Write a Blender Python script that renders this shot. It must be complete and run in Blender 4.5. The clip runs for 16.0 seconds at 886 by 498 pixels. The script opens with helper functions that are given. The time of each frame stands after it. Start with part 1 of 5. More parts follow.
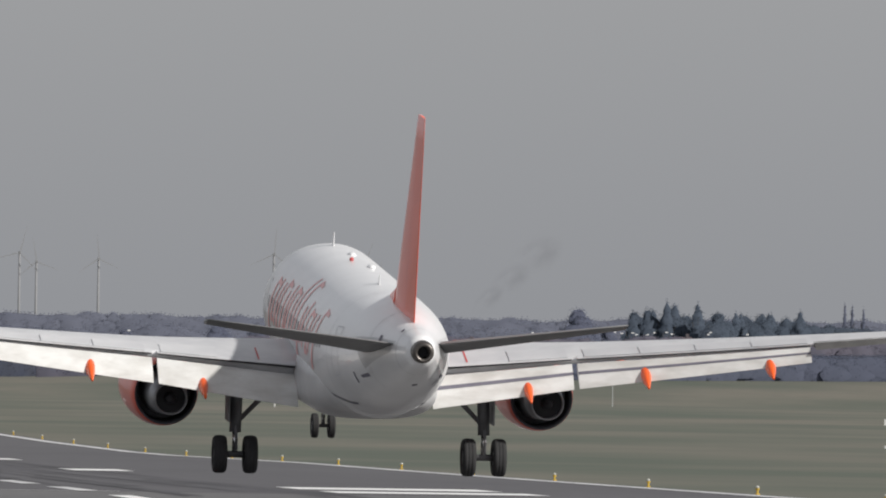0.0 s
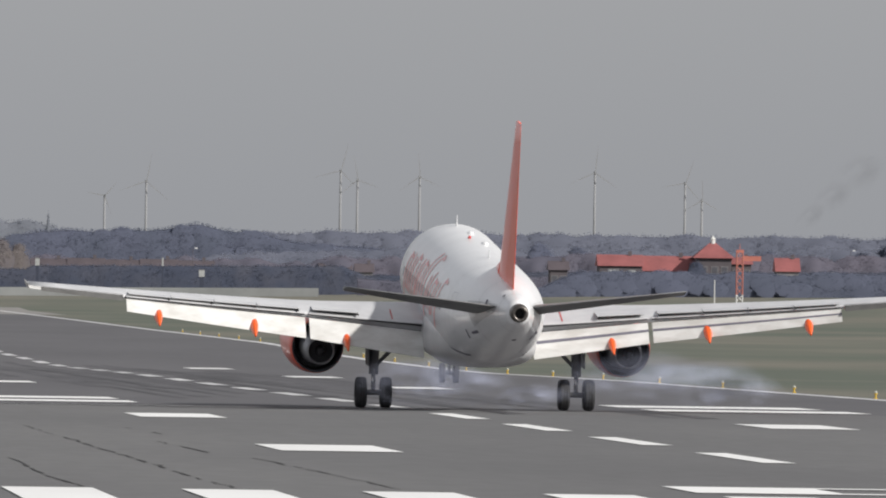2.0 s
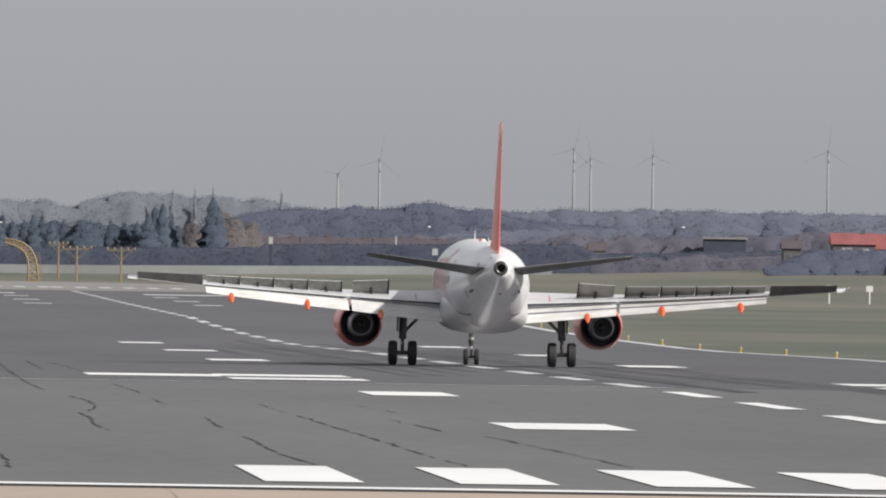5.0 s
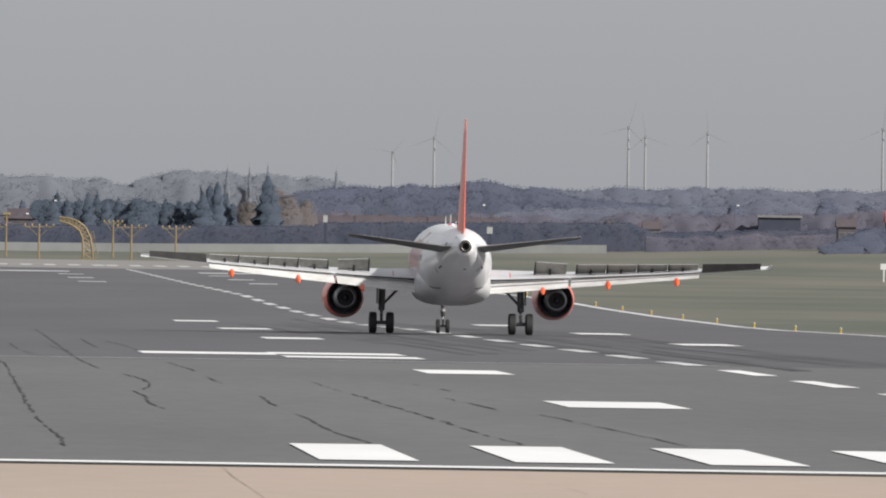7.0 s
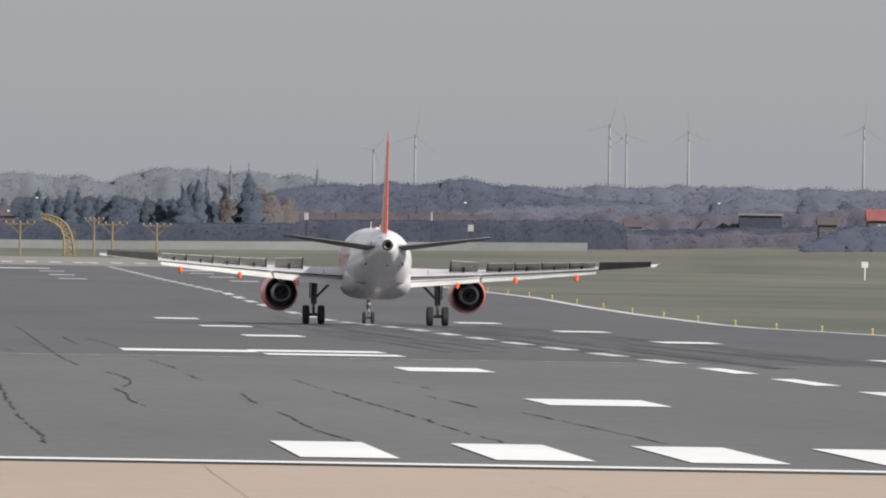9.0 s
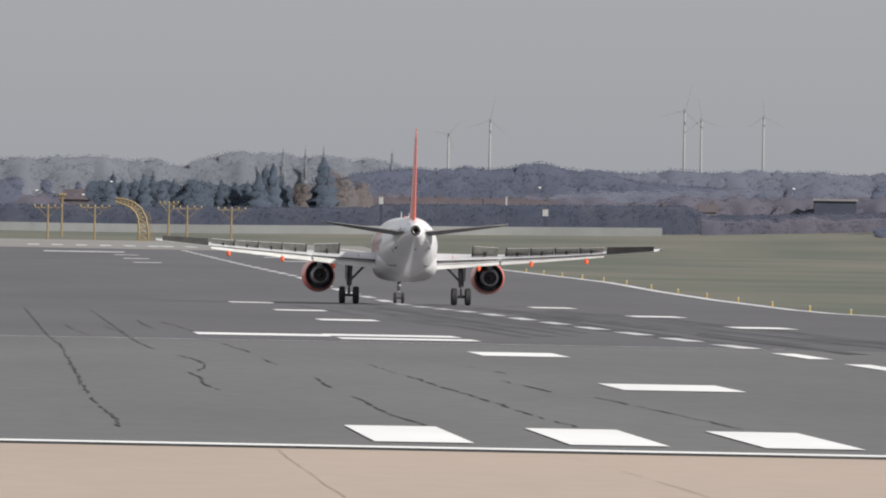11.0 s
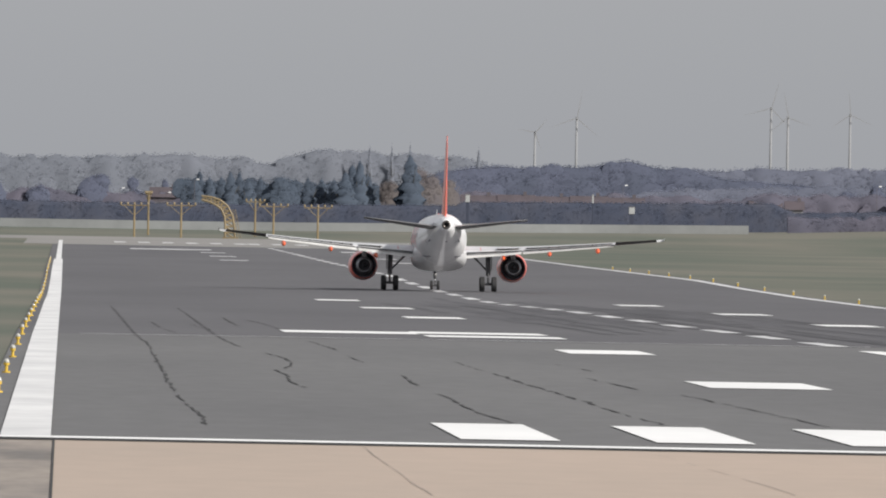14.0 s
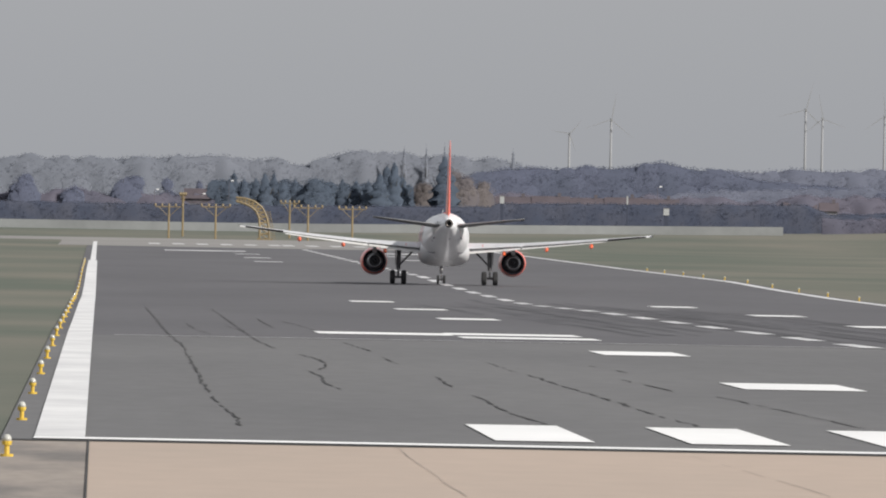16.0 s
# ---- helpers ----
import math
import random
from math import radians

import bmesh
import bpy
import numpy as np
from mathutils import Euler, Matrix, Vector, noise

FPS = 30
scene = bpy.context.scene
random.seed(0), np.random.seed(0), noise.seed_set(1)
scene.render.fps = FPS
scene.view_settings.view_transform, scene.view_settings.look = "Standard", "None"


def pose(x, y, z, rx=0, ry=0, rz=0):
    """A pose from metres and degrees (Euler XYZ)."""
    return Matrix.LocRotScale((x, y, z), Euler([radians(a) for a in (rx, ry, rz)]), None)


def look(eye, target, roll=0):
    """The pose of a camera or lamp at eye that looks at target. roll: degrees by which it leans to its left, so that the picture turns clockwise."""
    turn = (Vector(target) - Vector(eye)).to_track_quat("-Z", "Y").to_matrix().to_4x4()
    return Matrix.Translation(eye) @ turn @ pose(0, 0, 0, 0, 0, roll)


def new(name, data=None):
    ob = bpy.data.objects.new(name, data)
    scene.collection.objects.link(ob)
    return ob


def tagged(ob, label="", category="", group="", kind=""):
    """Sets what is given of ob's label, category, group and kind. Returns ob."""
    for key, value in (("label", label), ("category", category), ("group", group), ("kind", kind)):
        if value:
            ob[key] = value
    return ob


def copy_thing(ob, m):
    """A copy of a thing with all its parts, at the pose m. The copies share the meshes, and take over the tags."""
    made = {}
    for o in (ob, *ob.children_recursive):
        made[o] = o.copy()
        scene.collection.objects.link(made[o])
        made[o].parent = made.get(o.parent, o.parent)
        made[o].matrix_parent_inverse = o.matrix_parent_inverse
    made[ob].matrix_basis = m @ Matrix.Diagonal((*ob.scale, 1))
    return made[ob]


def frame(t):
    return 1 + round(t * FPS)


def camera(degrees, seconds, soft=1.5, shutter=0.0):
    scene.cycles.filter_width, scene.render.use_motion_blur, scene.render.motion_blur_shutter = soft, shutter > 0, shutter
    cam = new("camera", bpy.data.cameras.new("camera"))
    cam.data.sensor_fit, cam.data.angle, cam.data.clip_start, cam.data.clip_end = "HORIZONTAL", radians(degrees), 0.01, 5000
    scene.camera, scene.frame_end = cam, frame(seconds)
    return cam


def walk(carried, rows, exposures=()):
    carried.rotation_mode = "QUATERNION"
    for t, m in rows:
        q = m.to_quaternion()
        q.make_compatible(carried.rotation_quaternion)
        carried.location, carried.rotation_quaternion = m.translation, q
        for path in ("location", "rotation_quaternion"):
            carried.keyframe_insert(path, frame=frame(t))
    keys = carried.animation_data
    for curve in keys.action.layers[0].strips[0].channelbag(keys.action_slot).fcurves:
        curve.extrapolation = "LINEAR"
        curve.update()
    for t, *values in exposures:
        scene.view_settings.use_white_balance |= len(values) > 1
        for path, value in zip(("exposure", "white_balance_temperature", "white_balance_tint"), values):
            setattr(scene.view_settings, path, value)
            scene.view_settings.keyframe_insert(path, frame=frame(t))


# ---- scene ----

# ---- camera: a long lens on a tripod 3.85 m above the runway, panning with the aircraft ----
EYE_Z = 3.85
cam = camera(2.7551, 16.0, soft=2.0)
CAM_ROWS = [
    (0.0, 3.5050, 0.4489, 0.831),
    (0.5, 3.2747, 0.3649, 0.831),
    (1.0, 2.9428, 0.2530, 0.831),
    (1.5, 2.7730, 0.2172, 0.831),
    (2.0, 2.5101, 0.1800, 0.831),
    (2.5, 2.3420, 0.1390, 0.831),
    (3.0, 2.2106, 0.1142, 0.831),
    (3.5, 2.1326, 0.0991, 0.831),
    (4.0, 2.0264, 0.0975, 0.831),
    (4.5, 1.9359, 0.0945, 0.831),
    (5.0, 1.7855, 0.1029, 0.831),
    (5.2, 1.7434, 0.0996, 0.831),
    (7.3, 1.6161, 0.0301, 0.831),
    (7.5, 1.6231, 0.0302, 0.831),
    (8.0, 1.6529, 0.0351, 0.831),
    (8.2, 1.6705, 0.0388, 0.831),
    (10.3, 1.5920, -0.0170, 1.031),
    (10.5, 1.5552, -0.0220, 1.031),
    (11.0, 1.4445, -0.0251, 1.031),
    (11.5, 1.3830, -0.0276, 1.031),
    (12.0, 1.3348, -0.0348, 1.031),
    (12.5, 1.3286, -0.0357, 1.031),
    (13.0, 1.3208, -0.0376, 1.031),
    (13.5, 1.2778, -0.0440, 1.031),
    (14.0, 1.1757, -0.0367, 1.031),
    (14.5, 1.1433, -0.0400, 1.031),
    (15.0, 1.1108, -0.0441, 1.031),
    (15.5, 1.0844, -0.0393, 1.031),
    (16.0, 1.0685, -0.0343, 1.031),
]

def aim(yaw, tilt, lean):
    y, p = radians(yaw), radians(tilt)
    way = Vector((math.sin(y) * math.cos(p), math.cos(y) * math.cos(p), math.sin(p)))
    eye = Vector((0, 0, EYE_Z))
    return look(eye, eye + way * 100, lean)


walk(cam, [(t, aim(y, p, r)) for t, y, p, r in CAM_ROWS],
     [(0.0, 0.0), (0.8, 0.03), (1.5, 0.10), (3.5, 0.20), (5.0, 0.28), (10.0, 0.30), (16.0, 0.30)])

# ---- light: hazy low sun from behind and to the side, bright veiled sky ----
SUN_EL, SUN_AZ = 30.0, 124.0     # azimuth clockwise from the runway direction
world = bpy.data.worlds.new("world")
scene.world = world
world.use_nodes = True
wn, wl = world.node_tree.nodes, world.node_tree.links
sky = wn.new("ShaderNodeTexSky")
sky.sky_type, sky.sun_disc = "NISHITA", False
sky.sun_elevation, sky.sun_rotation = radians(SUN_EL), radians(SUN_AZ)
sky.air_density, sky.dust_density, sky.ozone_density = 1.0, 3.0, 1.0
hsv = wn.new("ShaderNodeHueSaturation")
hsv.inputs["Saturation"].default_value = 0.25
# thin cloud: grey at the horizon, brighter overhead
where, split, veil = wn.new("ShaderNodeTexCoord"), wn.new("ShaderNodeSeparateXYZ"), wn.new("ShaderNodeValToRGB")
for e_, (p_, c_) in zip([veil.color_ramp.elements[0], veil.color_ramp.elements[1], veil.color_ramp.elements.new(0.03), veil.color_ramp.elements.new(0.25)],
                        ((0.0, (2.88, 2.97, 3.2)), (1.0, (6.4, 6.75, 7.5)), (0.03, (3.72, 3.755, 3.81)), (0.25, (5.3, 5.5, 5.95)))):
    e_.position, e_.color = p_, (*c_, 1)
mixed = wn.new("ShaderNodeMixRGB")
mixed.inputs[0].default_value = 0.94
wl.new(where.outputs["Generated"], split.inputs[0])
wl.new(split.outputs["Z"], veil.inputs[0])
wl.new(sky.outputs[0], hsv.inputs["Color"])
wl.new(hsv.outputs[0], mixed.inputs[1])
wl.new(veil.outputs[0], mixed.inputs[2])
wl.new(mixed.outputs[0], wn["Background"].inputs[0])
wn["Background"].inputs[1].default_value = 0.1
sun = new("sun", bpy.data.lights.new("sun", "SUN"))
sun.data.energy, sun.data.angle, sun.data.color = 4.0, radians(1.5), (1.0, 0.96, 0.9)
a, e = radians(SUN_AZ), radians(SUN_EL)
SUN_WAY = Vector((math.sin(a) * math.cos(e), math.cos(a) * math.cos(e), math.sin(e)))
sun.matrix_basis = look(SUN_WAY * 50, (0, 0, 0))


# ---- materials ----
def material(name, colour, rough=0.6, metal=0.0, vary=0.15, scale=1.0, fine=8.0, bump=0.0, tint=None, coat=0.0,
             stretch=(1, 1, 1), glow=0.0, per_piece=0.0):
    """A surface with broad stains and fine grain; scale and fine are features per metre."""
    m = bpy.data.materials.new(name)
    m.use_nodes = True
    n, l = m.node_tree.nodes, m.node_tree.links
    b = n["Principled BSDF"]
    tc, mp = n.new("ShaderNodeTexCoord"), n.new("ShaderNodeMapping")
    mp.inputs["Scale"].default_value = stretch
    l.new(tc.outputs["Object"], mp.inputs["Vector"])
    big, small = n.new("ShaderNodeTexNoise"), n.new("ShaderNodeTexNoise")
    big.inputs["Scale"].default_value, small.inputs["Scale"].default_value = scale, fine
    big.inputs["Detail"].default_value, small.inputs["Detail"].default_value = 6, 4
    for q in (big, small):
        l.new(mp.outputs[0], q.inputs["Vector"])
    mix = n.new("ShaderNodeMixRGB")
    tint = tint or tuple(c * (1 - 2 * vary) for c in colour)
    mix.inputs[1].default_value = (*colour, 1)
    mix.inputs[2].default_value = (*tint, 1)
    ramp = n.new("ShaderNodeValToRGB")
    ramp.color_ramp.elements[0].position, ramp.color_ramp.elements[1].position = 0.38, 0.66
    l.new(big.outputs["Fac"], ramp.inputs[0])
    l.new(ramp.outputs[0], mix.inputs[0])
    grain = n.new("ShaderNodeHueSaturation")
    mul = n.new("ShaderNodeMapRange")
    mul.inputs["To Min"].default_value, mul.inputs["To Max"].default_value = 1 - vary, 1 + vary
    l.new(small.outputs["Fac"], mul.inputs["Value"])
    l.new(mul.outputs[0], grain.inputs["Value"])
    l.new(mix.outputs[0], grain.inputs["Color"])
    out = grain.outputs[0]
    if per_piece:
        info, rng, g2 = n.new("ShaderNodeObjectInfo"), n.new("ShaderNodeMapRange"), n.new("ShaderNodeHueSaturation")
        rng.inputs["To Min"].default_value, rng.inputs["To Max"].default_value = 1 - per_piece, 1 + per_piece
        l.new(info.outputs["Random"], rng.inputs["Value"])
        l.new(rng.outputs[0], g2.inputs["Value"])
        l.new(out, g2.inputs["Color"])
        out = g2.outputs[0]
    l.new(out, b.inputs["Base Color"])
    b.inputs["Roughness"].default_value, b.inputs["Metallic"].default_value = rough, metal
    b.inputs["Coat Weight"].default_value = coat
    if bump:
        bp = n.new("ShaderNodeBump")
        bp.inputs["Strength"].default_value = bump
        l.new(small.outputs["Fac"], bp.inputs["Height"])
        l.new(bp.outputs[0], b.inputs["Normal"])
    if glow:
        b.inputs["Emission Color"].default_value = (*colour, 1)
        b.inputs["Emission Strength"].default_value = glow
    return m


M = dict(
    grass=material("grass", (0.088, 0.104, 0.077), 0.95, vary=0.12, scale=0.02, fine=0.35, tint=(0.166, 0.154, 0.122), stretch=(1.0, 0.3, 1)),
    asphalt=material("asphalt", (0.148, 0.147, 0.150), 0.9, vary=0.16, scale=0.06, fine=1.4, tint=(0.120, 0.119, 0.124), stretch=(1, 0.12, 1)),
    old_asphalt=material("old_asphalt", (0.110, 0.108, 0.117), 0.9, vary=0.14, scale=0.05, fine=1.2, tint=(0.090, 0.088, 0.097), stretch=(1, 0.12, 1)),
    rubber_mark=material("rubber_mark", (0.094, 0.092, 0.102), 0.85, vary=0.2, scale=0.3, fine=2.0, stretch=(1, 0.05, 1)),
    concrete=material("concrete", (0.47, 0.375, 0.31), 0.9, vary=0.07, scale=0.06, fine=1.2, tint=(0.41, 0.335, 0.28), stretch=(1, 0.2, 1)),
    far_concrete=material("far_concrete", (0.27, 0.26, 0.25), 0.9, vary=0.08, scale=0.03, fine=0.4),
    dark_slab=material("dark_slab", (0.33, 0.285, 0.25), 0.9, vary=0.2, scale=0.5, fine=3.0, tint=(0.17, 0.155, 0.145), stretch=(1, 0.1, 1)),
    paint=material("runway_paint", (0.93, 0.93, 0.93), 0.7, vary=0.04, scale=0.15, fine=2.2, tint=(0.84, 0.84, 0.84), stretch=(1, 0.2, 1)),
    worn_paint=material("worn_paint", (0.72, 0.72, 0.73), 0.8, vary=0.18, scale=0.5, fine=3.0, tint=(0.5, 0.5, 0.52), stretch=(1, 0.15, 1)),
    edge_paint=material("edge_paint", (0.78, 0.78, 0.785), 0.8, vary=0.10, scale=0.4, fine=3.0, tint=(0.62, 0.62, 0.63), stretch=(0.6, 0.15, 1)),
    crack=material("crack", (0.045, 0.045, 0.045), 0.9, vary=0.2),
    skin=material("white_skin", (0.86, 0.86, 0.875), 0.32, vary=0.03, scale=0.5, fine=2.0, coat=0.3, tint=(0.80, 0.80, 0.815)),
    grey_skin=material("grey_skin", (0.62, 0.62, 0.63), 0.4, vary=0.05, scale=0.8, fine=3.0, coat=0.1, tint=(0.52, 0.52, 0.53)),
    wing_top=material("wing_grey", (0.64, 0.645, 0.665), 0.4, vary=0.06, scale=0.8, fine=3.0, tint=(0.55, 0.555, 0.58)),
    flap=material("flap_white", (0.74, 0.74, 0.73), 0.45, vary=0.06, scale=0.9, fine=4.0, tint=(0.57, 0.56, 0.54), stretch=(1, 1, 3)),
    slot=material("violet_grey", (0.19, 0.185, 0.23), 0.6, vary=0.1),
    dark=material("dark_gap", (0.03, 0.03, 0.035), 0.7, vary=0.1),
    stab=material("tailplane_grey", (0.2, 0.2, 0.205), 0.5, vary=0.08, scale=0.8, fine=3.0),
    orange=material("orange_paint", (1.0, 0.185, 0.125), 0.35, vary=0.04, scale=0.4, fine=2.0, coat=0.3),
    fairing=material("fairing_orange", (0.95, 0.13, 0.02), 0.35, vary=0.04, coat=0.3),
    lettering=material("lettering_salmon", (0.90, 0.47, 0.46), 0.4, vary=0.04),
    spoiler=material("spoiler_underside", (0.30, 0.30, 0.275), 0.7, vary=0.18, scale=1.6, fine=6.0, tint=(0.20, 0.20, 0.185)),
    aileron=material("aileron_grey", (0.13, 0.128, 0.125), 0.7, vary=0.15, scale=2.0, fine=8.0),
    nozzle=material("nozzle_metal", (0.15, 0.15, 0.17), 0.5, 0.3, vary=0.15, scale=2, fine=8),
    core=material("core_metal", (0.42, 0.42, 0.44), 0.42, 0.6, vary=0.15, scale=2, fine=8),
    apu=material("apu_metal", (0.17, 0.155, 0.145), 0.4, 0.8, vary=0.15, scale=3, fine=8),
    tyre=material("tyre", (0.035, 0.035, 0.037), 0.85, vary=0.2, scale=2, fine=8),
    strut=material("gear_metal", (0.17, 0.17, 0.18), 0.5, 0.3, vary=0.2, scale=2, fine=8),
    chrome=material("oleo_chrome", (0.6, 0.6, 0.6), 0.2, 1.0, vary=0.05),
    hub=material("wheel_hub", (0.28, 0.28, 0.28), 0.5, 0.5, vary=0.1),
    red=material("red_stencil", (0.6, 0.08, 0.08), 0.5, vary=0.05),
    yellow=material("lamp_yellow", (0.68, 0.46, 0.06), 0.5, vary=0.1, scale=4, fine=12),
    mast_yellow=material("mast_yellow", (0.27, 0.205, 0.11), 0.6, vary=0.12, scale=0.5, fine=3),
    lens=material("lamp_glass", (0.5, 0.5, 0.46), 0.15, vary=0.03),
    bark=material("bark", (0.10, 0.095, 0.09), 0.9, vary=0.2),
    roof_red=material("roof_red", (0.32, 0.108, 0.108), 0.8, vary=0.12, scale=0.3, fine=1.5),
    roof_dull=material("roof_dull", (0.105, 0.086, 0.098), 0.8, vary=0.12, scale=0.3, fine=1.5),
    brick=material("brick_wall", (0.115, 0.10, 0.11), 0.9, vary=0.12, scale=0.3, fine=2),
    render_wall=material("pale_wall", (0.24, 0.23, 0.235), 0.85, vary=0.08, scale=0.3, fine=2),
    window=material("window_glass", (0.10, 0.10, 0.115), 0.3, vary=0.05),
    cabinet=material("cabinet_paint", (0.42, 0.43, 0.43), 0.6, vary=0.06),
    pale=material("pale_paint", (0.7, 0.7, 0.68), 0.6, vary=0.06),
    mast_red=material("mast_red", (0.5, 0.17, 0.13), 0.6, vary=0.08),
    sock=material("sock_orange", (0.85, 0.14, 0.07), 0.7, vary=0.06),
    smoke=None,
    plume=None,
    # pale grey that carries the haze over the far grass too
    fence=material("fence_haze_grey", (0.29, 0.30, 0.30), 0.8, vary=0.12, scale=0.05, fine=0.6),
)


def thin_smoke(name, colour, most, scale, puff=False):
    """Wispy smoke: mostly clear, with noise in how much it covers; a puff is a unit ball, densest round its middle axis."""
    m = bpy.data.materials.new(name)
    m.use_nodes = True
    n, l = m.node_tree.nodes, m.node_tree.links
    tc, no, rng = n.new("ShaderNodeTexCoord"), n.new("ShaderNodeTexNoise"), n.new("ShaderNodeMapRange")
    no.inputs["Scale"].default_value, no.inputs["Detail"].default_value = scale, 2.5
    l.new(tc.outputs["Object"], no.inputs["Vector"])
    l.new(no.outputs["Fac"], rng.inputs["Value"])
    rng.inputs["From Min"].default_value, rng.inputs["From Max"].default_value = 0.38, 0.85
    rng.inputs["To Min"].default_value, rng.inputs["To Max"].default_value = 0.0, most
    clear, thick, mix = n.new("ShaderNodeBsdfTransparent"), n.new("ShaderNodeBsdfDiffuse"), n.new("ShaderNodeMixShader")
    thick.inputs["Color"].default_value = (*colour, 1)
    cover = rng.outputs[0]
    if puff:
        flat_, ln, fade, mul = n.new("ShaderNodeVectorMath"), n.new("ShaderNodeVectorMath"), n.new("ShaderNodeMapRange"), n.new("ShaderNodeMath")
        flat_.operation, ln.operation, mul.operation = "MULTIPLY", "LENGTH", "MULTIPLY"
        flat_.inputs[1].default_value = (1, 0, 1)
        fade.interpolation_type = "SMOOTHSTEP"
        fade.inputs["From Min"].default_value, fade.inputs["From Max"].default_value = 0.1, 0.88
        fade.inputs["To Min"].default_value, fade.inputs["To Max"].default_value = 1.0, 0.0
        l.new(tc.outputs["Object"], flat_.inputs[0])
        l.new(flat_.outputs["Vector"], ln.inputs[0])
        l.new(ln.outputs["Value"], fade.inputs["Value"])
        l.new(cover, mul.inputs[0])
        l.new(fade.outputs[0], mul.inputs[1])
        cover = mul.outputs[0]
    l.new(cover, mix.inputs[0])
    l.new(clear.outputs[0], mix.inputs[1])
    l.new(thick.outputs[0], mix.inputs[2])
    l.new(mix.outputs[0], n["Material Output"].inputs["Surface"])
    return m


M["smoke"] = thin_smoke("tyre_smoke", (0.56, 0.60, 0.78), 0.52, 1.4, True)
M["plume"] = thin_smoke("dark_plume", (0.10, 0.10, 0.105), 0.2, 1.1, True)

def twig_mass(name, colour, other, scale, per_piece=0.0, gaps=0.0):
    """Fine bare twigs or needles: light goes partly through them and, by gaps, between them."""
    m = material(name, colour, 0.95, vary=0.08, scale=scale, fine=scale * 6, tint=other, per_piece=per_piece)
    n, l = m.node_tree.nodes, m.node_tree.links
    b = n["Principled BSDF"]
    b.inputs["Specular IOR Level"].default_value = 0.0
    thru, mix = n.new("ShaderNodeBsdfTranslucent"), n.new("ShaderNodeMixShader")
    l.new(b.inputs["Base Color"].links[0].from_socket, thru.inputs["Color"])
    mix.inputs[0].default_value = 0.3
    l.new(b.outputs[0], mix.inputs[1])
    l.new(thru.outputs[0], mix.inputs[2])
    out = mix.outputs[0]
    if gaps:
        clear, open_ = n.new("ShaderNodeBsdfTransparent"), n.new("ShaderNodeMixShader")
        open_.inputs[0].default_value = gaps
        l.new(out, open_.inputs[1])
        l.new(clear.outputs[0], open_.inputs[2])
        out = open_.outputs[0]
    l.new(out, n["Material Output"].inputs["Surface"])
    return m


# bluish, and paler for the skyline: distance haze is put into these colours
for name, colour, other, scale, vary in (
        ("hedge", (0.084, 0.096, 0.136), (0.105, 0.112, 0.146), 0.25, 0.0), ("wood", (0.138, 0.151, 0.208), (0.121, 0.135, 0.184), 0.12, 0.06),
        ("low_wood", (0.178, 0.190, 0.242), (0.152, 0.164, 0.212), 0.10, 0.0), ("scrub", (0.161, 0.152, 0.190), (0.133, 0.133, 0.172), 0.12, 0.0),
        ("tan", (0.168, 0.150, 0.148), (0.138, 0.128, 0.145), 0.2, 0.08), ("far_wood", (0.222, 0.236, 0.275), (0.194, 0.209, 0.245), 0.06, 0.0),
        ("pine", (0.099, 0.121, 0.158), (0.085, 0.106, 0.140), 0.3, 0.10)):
    M[name] = twig_mass(name, colour, other, scale, vary)
    M[name + "_twigs"] = twig_mass(name + "_twigs", colour, other, scale, vary, 0.6)
# grey close to the sky: haze is put into the turbines' colour
M["turbine"] = twig_mass("turbine_haze_grey", (0.405, 0.41, 0.425), (0.395, 0.40, 0.415), 0.2)


# ---- mesh helpers ----
def mesh_of(name, bm, mat, smooth=False):
    me = bpy.data.meshes.new(name)
    bmesh.ops.recalc_face_normals(bm, faces=bm.faces)
    bm.to_mesh(me)
    bm.free()
    for m in (mat if isinstance(mat, (list, tuple)) else [mat]):
        me.materials.append(m)
    if smooth:
        me.shade_smooth()
    return me


def part(name, bm, mat, parent=None, label="", smooth=False, at=None):
    ob = new(name, mesh_of(name, bm, mat, smooth))
    if parent:
        ob.parent = parent
    if at:
        ob.location = at
    return tagged(ob, label)


def add_box(bm, x0, x1, y0, y1, z0, z1, mat=0):
    v = [bm.verts.new((x, y, z)) for z in (z0, z1) for x, y in ((x0, y0), (x1, y0), (x1, y1), (x0, y1))]
    for q in ((3, 2, 1, 0), (4, 5, 6, 7), (0, 1, 5, 4), (1, 2, 6, 5), (2, 3, 7, 6), (3, 0, 4, 7)):
        bm.faces.new([v[i] for i in q]).material_index = mat
    return v


def box(*a):
    bm = bmesh.new()
    add_box(bm, *a)
    return bm


def add_rings(bm, rings, cap=True, mat=0):
    """Skins a list of rings, each a list of points."""
    vs = [[bm.verts.new(p) for p in r] for r in rings]
    n = len(vs[0])
    for r, s in zip(vs, vs[1:]):
        for i in range(n):
            bm.faces.new((r[i], r[(i + 1) % n], s[(i + 1) % n], s[i])).material_index = mat
    if cap:
        bm.faces.new(vs[0][::-1]).material_index = mat
        bm.faces.new(vs[-1]).material_index = mat
    return vs


def add_rod(bm, p, q, r0, r1=None, n=8, mat=0):
    p, q = Vector(p), Vector(q)
    m = (q - p).to_track_quat("Z", "Y").to_matrix()
    ring = lambda c, r: [c + m @ Vector((r * math.cos(2 * math.pi * i / n), r * math.sin(2 * math.pi * i / n), 0)) for i in range(n)]
    add_rings(bm, [ring(p, r0), ring(q, r0 if r1 is None else r1)], True, mat)


def rod(p, q, r0, r1=None, n=10):
    bm = bmesh.new()
    add_rod(bm, p, q, r0, r1, n)
    return bm


